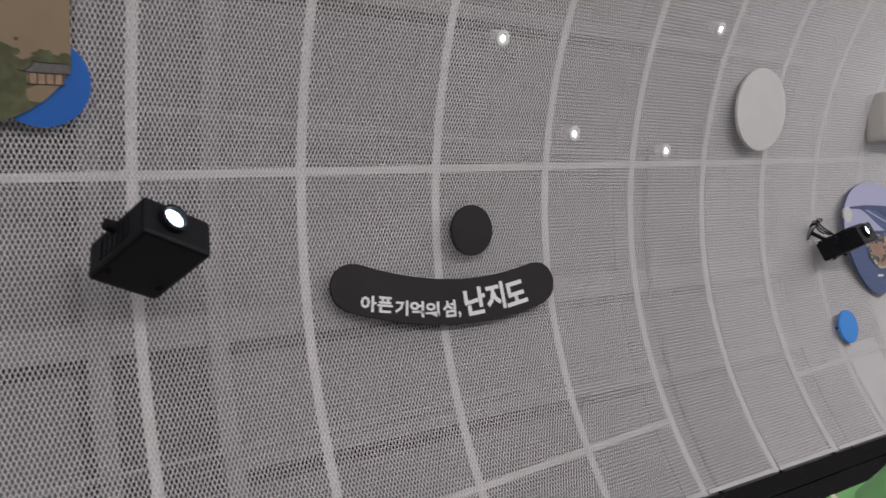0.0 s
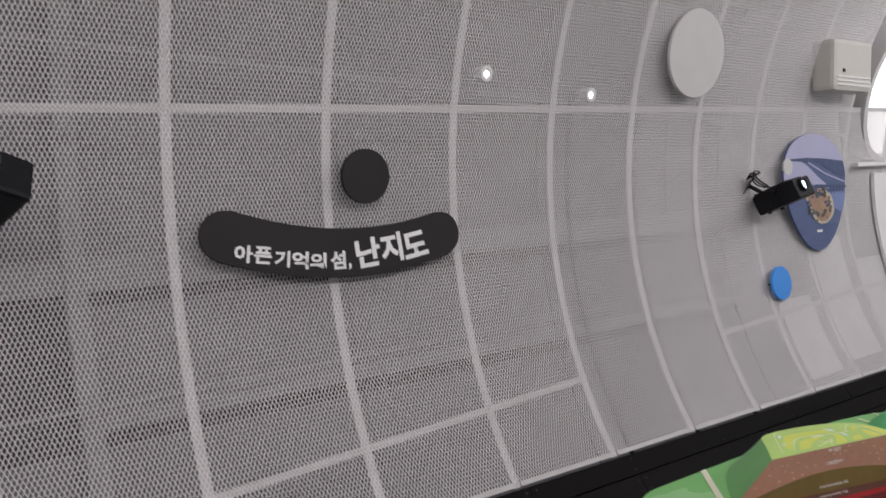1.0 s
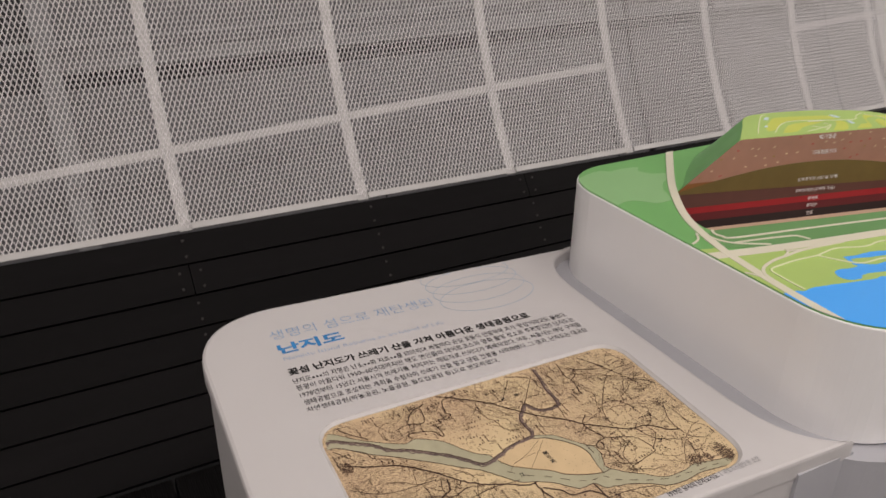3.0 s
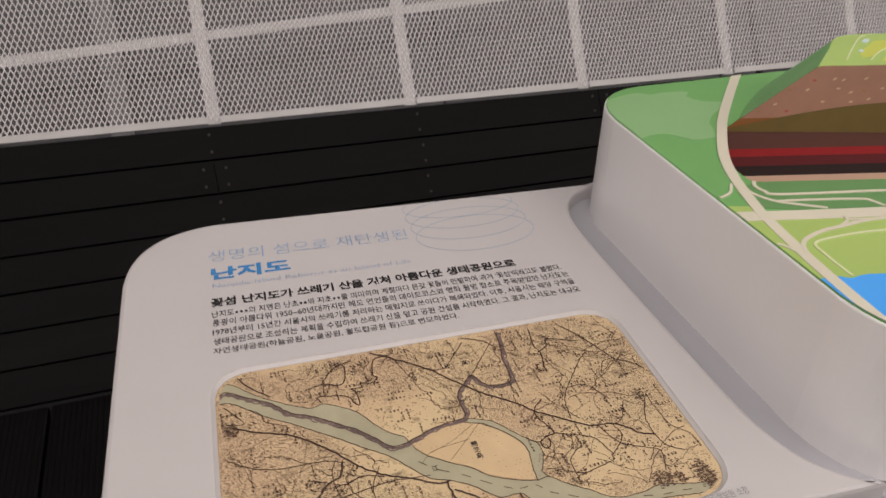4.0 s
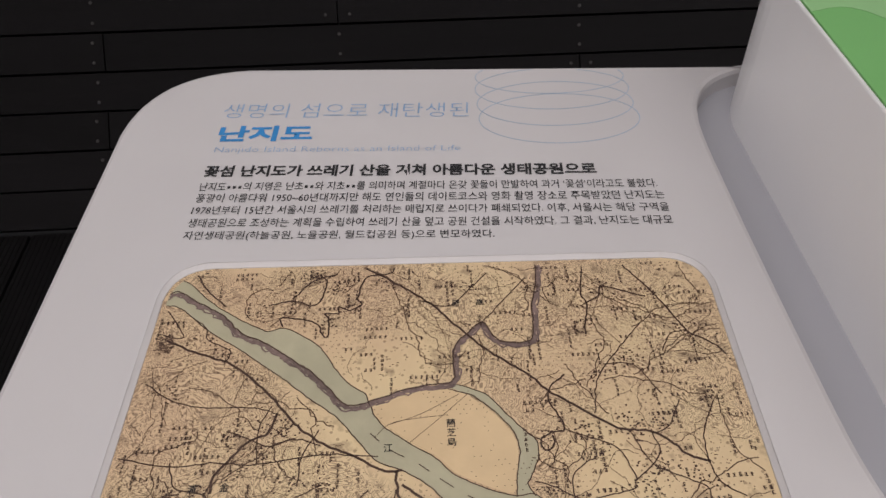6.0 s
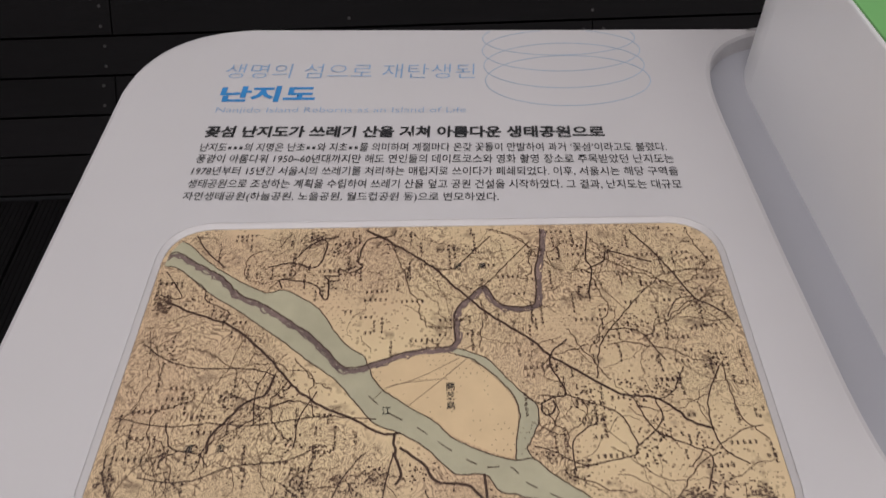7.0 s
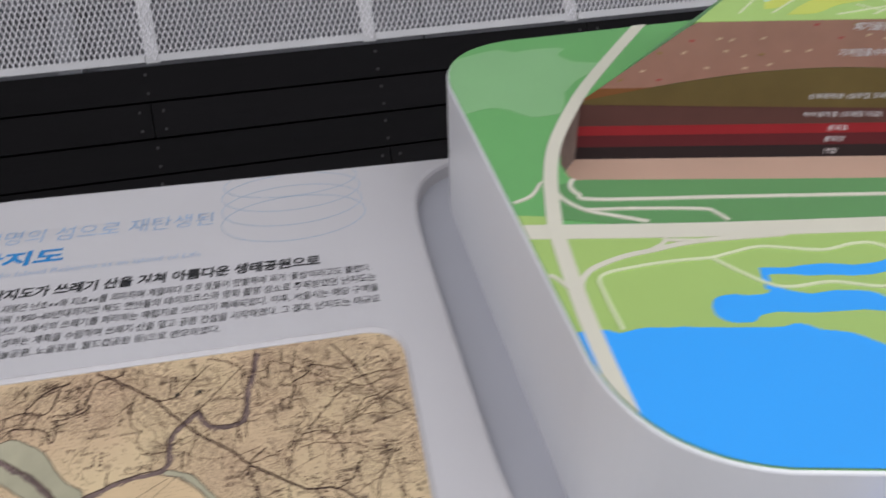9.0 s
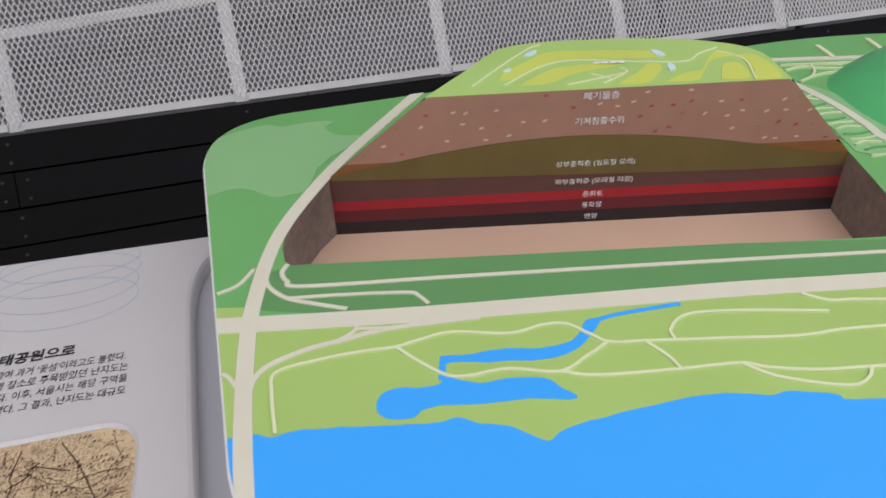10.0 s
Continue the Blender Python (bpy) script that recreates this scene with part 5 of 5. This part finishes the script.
# east of the cut hill
field("park_print", smooth_line([(2.420, 0.703), (2.497, 0.640), (2.60, 0.610), (2.56, 0.700), (2.50, 0.800), (2.470, 0.860), (2.42, 0.889), (2.439, 0.806)]), 0.0008, GREEN_SOFT)
road("road", [(2.415, 0.945), (2.447, 0.885), (2.457, 0.862), (2.464, 0.833), (2.469, 0.788), (2.469, 0.749), (2.470, 0.707), (2.52, 0.640), (2.8, 0.53)], 0.0105, 0.0013, ROAD)
road("road", [(2.38, 0.965), (2.474, 0.935), (2.520, 0.922), (2.616, 0.894), (2.806, 0.837)], 0.0085, 0.0014, ROAD)
park_rng = random.Random(8)
for k in range(14):
    y = 0.845 - 0.012 * k
    x = 2.432 - 0.0004 * k + park_rng.uniform(-0.003, 0.003)
    road("path", [(x, y), (x + 0.014, y + park_rng.uniform(-0.004, 0.006)), (x + 0.030, y - 0.003)], park_rng.choice((0.0016, 0.0022, 0.0030)), 0.0012 + 0.00003 * k, PATH_INK if k % 3 else GREEN_MID)
for k in range(4):
    road("road", [(2.556 + 0.075 * k, 0.955 - 0.004 * k), (2.554 + 0.073 * k, 0.934 - 0.008 * k), (2.551 + 0.070 * k, 0.912 - 0.014 * k)], 0.0062, 0.0016, PATH_INK)
for pts in ([(2.470, 0.900), (2.492, 0.903), (2.506, 0.897), (2.501, 0.884), (2.489, 0.874), (2.468, 0.866)], [(2.504, 0.897), (2.546, 0.880), (2.600, 0.866), (2.66, 0.850)],
            [(2.474, 0.916), (2.535, 0.900), (2.608, 0.882), (2.72, 0.845)], [(2.489, 0.874), (2.52, 0.876), (2.56, 0.862)], [(2.506, 0.897), (2.515, 0.905), (2.55, 0.893)]):
    road("path", pts, 0.0024, 0.0015, PATH_INK)

# trench and cut face
FB = BZ - 0.074
t_in = offset(TRENCH, -0.0005)
trench_floor = part("trench_floor", slab(offset(TRENCH, -0.0002), FB - 0.004, FB), TRENCH_FLOOR, model)
bm = bmesh.new()
lo = [bm.verts.new((x, y, FB)) for x, y in TRENCH]
hi = [bm.verts.new((x, y, BZ - 0.0005)) for x, y in TRENCH]
for k in range(len(TRENCH) - 1):
    bm.faces.new((lo[k], lo[k + 1], hi[k + 1], hi[k]))
part("trench_side", bm, TRENCH_WALL, model)
FA, FBR = Vector((1.875, 0.833)), Vector((2.414, 0.707))
FLEN = (FBR - FA).length
FU = (FBR - FA).normalized()
FN = Vector((FU.y, -FU.x))
HT = 0.957
TL, TR = 0.107, FLEN - 0.080


def face_top(s):
    """Height of the cut hill along the face."""
    if s < TL:
        return BZ + (HT - BZ) * (s / TL)
    if s > TR:
        return BZ + (HT - BZ) * ((FLEN - s) / (FLEN - TR))
    return HT


def leach_top(s):
    return BZ + 0.0005 + 0.035 * math.sin(math.pi * min(1, max(0, s / (FLEN - 0.03))))


def soil_top(s):
    return FB + 0.070 - 0.012 * min(1, s / (0.8 * FLEN))


def band(name, low, high, mat, proud):
    """A stratum of the cut face between two heights along it."""
    bm = bmesh.new()
    n = 60
    prev = None
    for k in range(n + 1):
        s = FLEN * k / n
        a, b = low(s), high(s)
        b = max(a, min(b, face_top(s)))
        p = FA + FU * s + FN * proud
        cur = (bm.verts.new((p.x, p.y, a)), bm.verts.new((p.x, p.y, b)))
        if prev and ((b - a) > 1e-5 or prev[2] > 1e-5):
            bm.faces.new((prev[0], cur[0], cur[1], prev[1]))
        prev = (*cur, b - a)
    bmesh.ops.remove_doubles(bm, verts=bm.verts, dist=1e-6)
    return part(name, bm, mat, face)


face = part("cut_face", moved(bm_box(FLEN / 2, 0.006, (FB + BZ) / 2, FLEN, 0.01, BZ - FB - 0.001), Matrix.Translation((FA.x, FA.y, 0)) @ pose(0, 0, 0, 0, 0, math.degrees(math.atan2(FU.y, FU.x)))), UMBER, model)
lev = lambda z: (lambda s: z)
band("bedrock_layer", lev(FB), lev(FB + 0.016), BLACK_LAYER, 0.0006)
band("weathered_rock_layer", lev(FB + 0.016), lev(FB + 0.031), MAROON, 0.0006)
band("weathered_soil_layer", lev(FB + 0.031), lev(FB + 0.043), RED_LAYER, 0.0006)
band("lower_alluvium_layer", lev(FB + 0.043), soil_top, UMBER, 0.0006)
band("upper_alluvium_layer", soil_top, lambda s: BZ + 0.015 if 0.0 < s < FLEN else BZ, AMBER, 0.0006)
band("leachate_layer", soil_top, leach_top, LEACH, 0.0010)
band("waste_layer", lambda s: max(leach_top(s), BZ + 0.015), face_top, WASTE, 0.0006)
rng = random.Random(5)
flecks = [[], [], []]
for row in range(5):
    for k in range(25):
        s = 0.015 + (FLEN - 0.03) * (k + 0.5 * (row % 2) + rng.uniform(-0.3, 0.3)) / 25
        z = BZ + 0.022 + 0.0155 * row + rng.uniform(-0.003, 0.003)
        if z < face_top(s) - 0.004 and z > leach_top(s) + 0.004 and z > BZ + 0.016 and rng.random() < 0.8:
            flecks[rng.choice((0, 0, 0, 1, 2))].append((s, z))
for pts, mat in zip(flecks, FLECKS):
    bm = bmesh.new()
    for s, z in pts:
        a = rng.uniform(-0.2, 0.7)
        ring = []
        for du, dv in ((-0.0026, -0.0011), (0.0022, -0.0013), (0.0028, 0.0010), (-0.0020, 0.0013)):
            p = FA + FU * (s + du * math.cos(a) - dv * math.sin(a)) + FN * 0.0012
            ring.append(bm.verts.new((p.x, p.y, z + du * math.sin(a) + dv * math.cos(a))))
        bm.faces.new(ring)
    tagged(part("fleck", bm, mat, face), kind="stuff")
fm = Matrix(((FU.x, 0, FN.x, 0), (FU.y, 0, FN.y, 0), (0, 1, 0, 0), (0, 0, 0, 1)))
for text, z, w, h in (("폐기물층", HT - 0.011, 0.036, 0.0085), ("기저침출수위", BZ + 0.048, 0.050, 0.0085), ("상부충적층 (실트질 모래)", BZ - 0.002, 0.084, 0.0080), ("하부충적층 (모래질 자갈)", FB + 0.050, 0.084, 0.0080), ("풍화토", FB + 0.034, 0.022, 0.0072), ("풍화암", FB + 0.020, 0.022, 0.0072), ("연암", FB + 0.005, 0.015, 0.0070)):
    p = FA + FU * (FLEN * 0.512 - w / 2) + FN * 0.0014
    lettering(text, SIGN_WHITE, face, "layer_label", Matrix.Translation((p.x, p.y, z)) @ fm, w, h, bold=0.006, thick=0.0001)

# the hill behind the cut face
def hill(name, label, foot, top, z0, z1, slope_mat, cap_mat, soft=False):
    """A hill with straight flanks from its foot outline up to a flat top."""
    bm = bmesh.new()
    n = len(foot)
    rows = []
    for k in range(6):
        t = k / 5
        e = t
        rows.append([bm.verts.new((a[0] + (b[0] - a[0]) * e, a[1] + (b[1] - a[1]) * e, z0 + (z1 - z0) * (math.sin(math.pi / 2 * t) if soft else t))) for a, b in zip(foot, top)])
    for a, b in zip(rows, rows[1:]):
        for i in range(n - 1):
            bm.faces.new((a[i], a[i + 1], b[i + 1], b[i]))
    bmesh.ops.recalc_face_normals(bm, faces=bm.faces)
    ob = part(name, bm, slope_mat, model, label, smooth=soft)
    cap = part("hilltop", slab(top, z1 - 0.003, z1 + 0.0003), cap_mat, ob)
    return ob, cap


def arc_between(points, n):
    pts = smooth_line(points, 8)
    return [pts[round(k * (len(pts) - 1) / (n - 1))] for k in range(n)]


pA, pB = FA, FBR
foot = arc_between([tuple(FA), (1.910, 0.854), (1.968, 0.905), (2.040, 0.955), (2.12, 0.983), (2.24, 0.968), (2.35, 0.925), (2.405, 0.86), (2.418, 0.785), tuple(FBR)], 40)
tA, tB = FA + FU * TL, FA + FU * TR
cap_line = arc_between([tuple(tA), (2.035, 0.855), (2.095, 0.900), (2.19, 0.888), (2.29, 0.850), (2.343, 0.80), tuple(tB)], 40)
the_hill, cap = hill("hill", "bright green relief hill with a lime and yellow top", foot, cap_line, BZ, HT, GREEN_SLOPE, GREEN_LIME)


def cap_strip(name, pts, width, lift, mat):
    hull = cap_line if area2(cap_line) > 0 else cap_line[::-1]
    pts = [p for p in smooth_line(pts, 6) if inside(p, hull)]
    if len(pts) > 2:
        part(name, ribbon(pts, width, HT + 0.0003, lift), mat, cap)


def cap_uv(s, d):
    p = FA + FU * s - FN * d
    return (p.x, p.y)


def cap_patch(name, pts, top, mat):
    pts = clip(smooth_line([*pts, pts[0]], 4)[:-1], cap_line if area2(cap_line) > 0 else cap_line[::-1])
    if len(pts) > 2:
        part(name, slab(pts, HT + 0.0003, HT + top), mat, cap)


lift = 0.0005
for pts in ([(2.060, 0.819), (2.073, 0.837), (2.108, 0.858), (2.141, 0.869), (2.238, 0.835), (2.236, 0.817), (2.148, 0.845), (2.111, 0.836), (2.077, 0.819)],
            [(2.075, 0.800), (2.100, 0.817), (2.130, 0.829), (2.179, 0.823), (2.193, 0.814), (2.139, 0.809), (2.106, 0.796)],
            [(2.170, 0.772), (2.206, 0.794), (2.220, 0.806), (2.231, 0.799), (2.221, 0.782), (2.196, 0.764)],
            [(2.216, 0.760), (2.246, 0.773), (2.263, 0.773), (2.287, 0.799), (2.306, 0.811), (2.315, 0.795), (2.286, 0.792), (2.262, 0.767), (2.246, 0.753)],
            [(2.270, 0.746), (2.290, 0.777), (2.306, 0.777), (2.306, 0.758), (2.296, 0.739)],
            [(2.315, 0.796), (2.334, 0.788), (2.336, 0.760), (2.326, 0.728), (2.301, 0.735), (2.313, 0.755), (2.317, 0.780)]):
    lift += 0.00006
    cap_patch("yellow_field", pts, lift, YELLOW)
for pts in ([(2.030, 0.815), (2.063, 0.844), (2.114, 0.885), (2.132, 0.892)],
            [(2.062, 0.807), (2.111, 0.836), (2.152, 0.840), (2.220, 0.811), (2.260, 0.798), (2.282, 0.811), (2.308, 0.819)],
            [(2.122, 0.787), (2.150, 0.789), (2.189, 0.794), (2.189, 0.807)], [(2.154, 0.804), (2.163, 0.792), (2.171, 0.781)],
            [(2.156, 0.777), (2.172, 0.784), (2.187, 0.791)], [(2.303, 0.810), (2.317, 0.780), (2.302, 0.736)]):
    lift += 0.00006
    cap_strip("path", pts, 0.0019, lift, PATH_INK)
for x, y, a, b, turn in ((2.114, 0.872, 0.010, 0.004, 30), (2.076, 0.839, 0.005, 0.003, 30), (2.242, 0.826, 0.010, 0.005, 100), (2.238, 0.789, 0.009, 0.004, 70)):
    c, d = math.cos(radians(turn)), math.sin(radians(turn))
    ring = [(a * math.cos(q / 2) * (1 + 0.25 * math.sin(q * 1.7)), b * math.sin(q / 2)) for q in range(12)]
    part("pool_print", slab([(x + u * c - v * d, y + u * d + v * c) for u, v in ring], HT + 0.0003, HT + 0.0016), POOL, cap)
lettering("■■■■", SIGN_WHITE, cap, "name_bars", Matrix.Translation((2.166, 0.822, HT + 0.0018)) @ pose(0, 0, 0, 0, 0, -16), 0.032, 0.0045)

foot2 = arc_between([(2.487, 0.70), (2.484, 0.80), (2.515, 0.872), (2.68, 0.93), (2.88, 0.90), (3.02, 0.76), (3.02, 0.62), (2.80, 0.60), (2.60, 0.645), (2.487, 0.70)], 60)
top2 = arc_between([(2.62, 0.735), (2.62, 0.79), (2.65, 0.83), (2.72, 0.85), (2.84, 0.83), (2.92, 0.75), (2.92, 0.69), (2.80, 0.67), (2.68, 0.695), (2.62, 0.735)], 60)
hill("hill", "dark green relief hill with a lime top", foot2, top2, BZ, BZ + 0.050, GREEN_HILL, GREEN_LIME, soft=True)

# blue pull-out tray on the front of the block
fu = Vector((math.cos(radians(-13.9)), math.sin(radians(-13.9))))
fp = Vector((1.757, 0.388)) + fu * 0.266
tray = thing("blue_tray", "blue acrylic pull-out box on the front of the model block", "tray", (fp.x, fp.y - 0.03, 0.74))
tm = Matrix.Translation((fp.x, fp.y, 0.785)) @ pose(0, 0, 0, 0, 0, -13.9)
part("shell", moved(bm_box(0.03, -0.028, 0.0, 0.27, 0.05, 0.060, 0.006), tm), TRAY_BLUE, tray)
part("front", moved(bm_box(0.03, -0.0555, -0.004, 0.262, 0.005, 0.040, 0.002), tm), SKY_BLUE, tray)
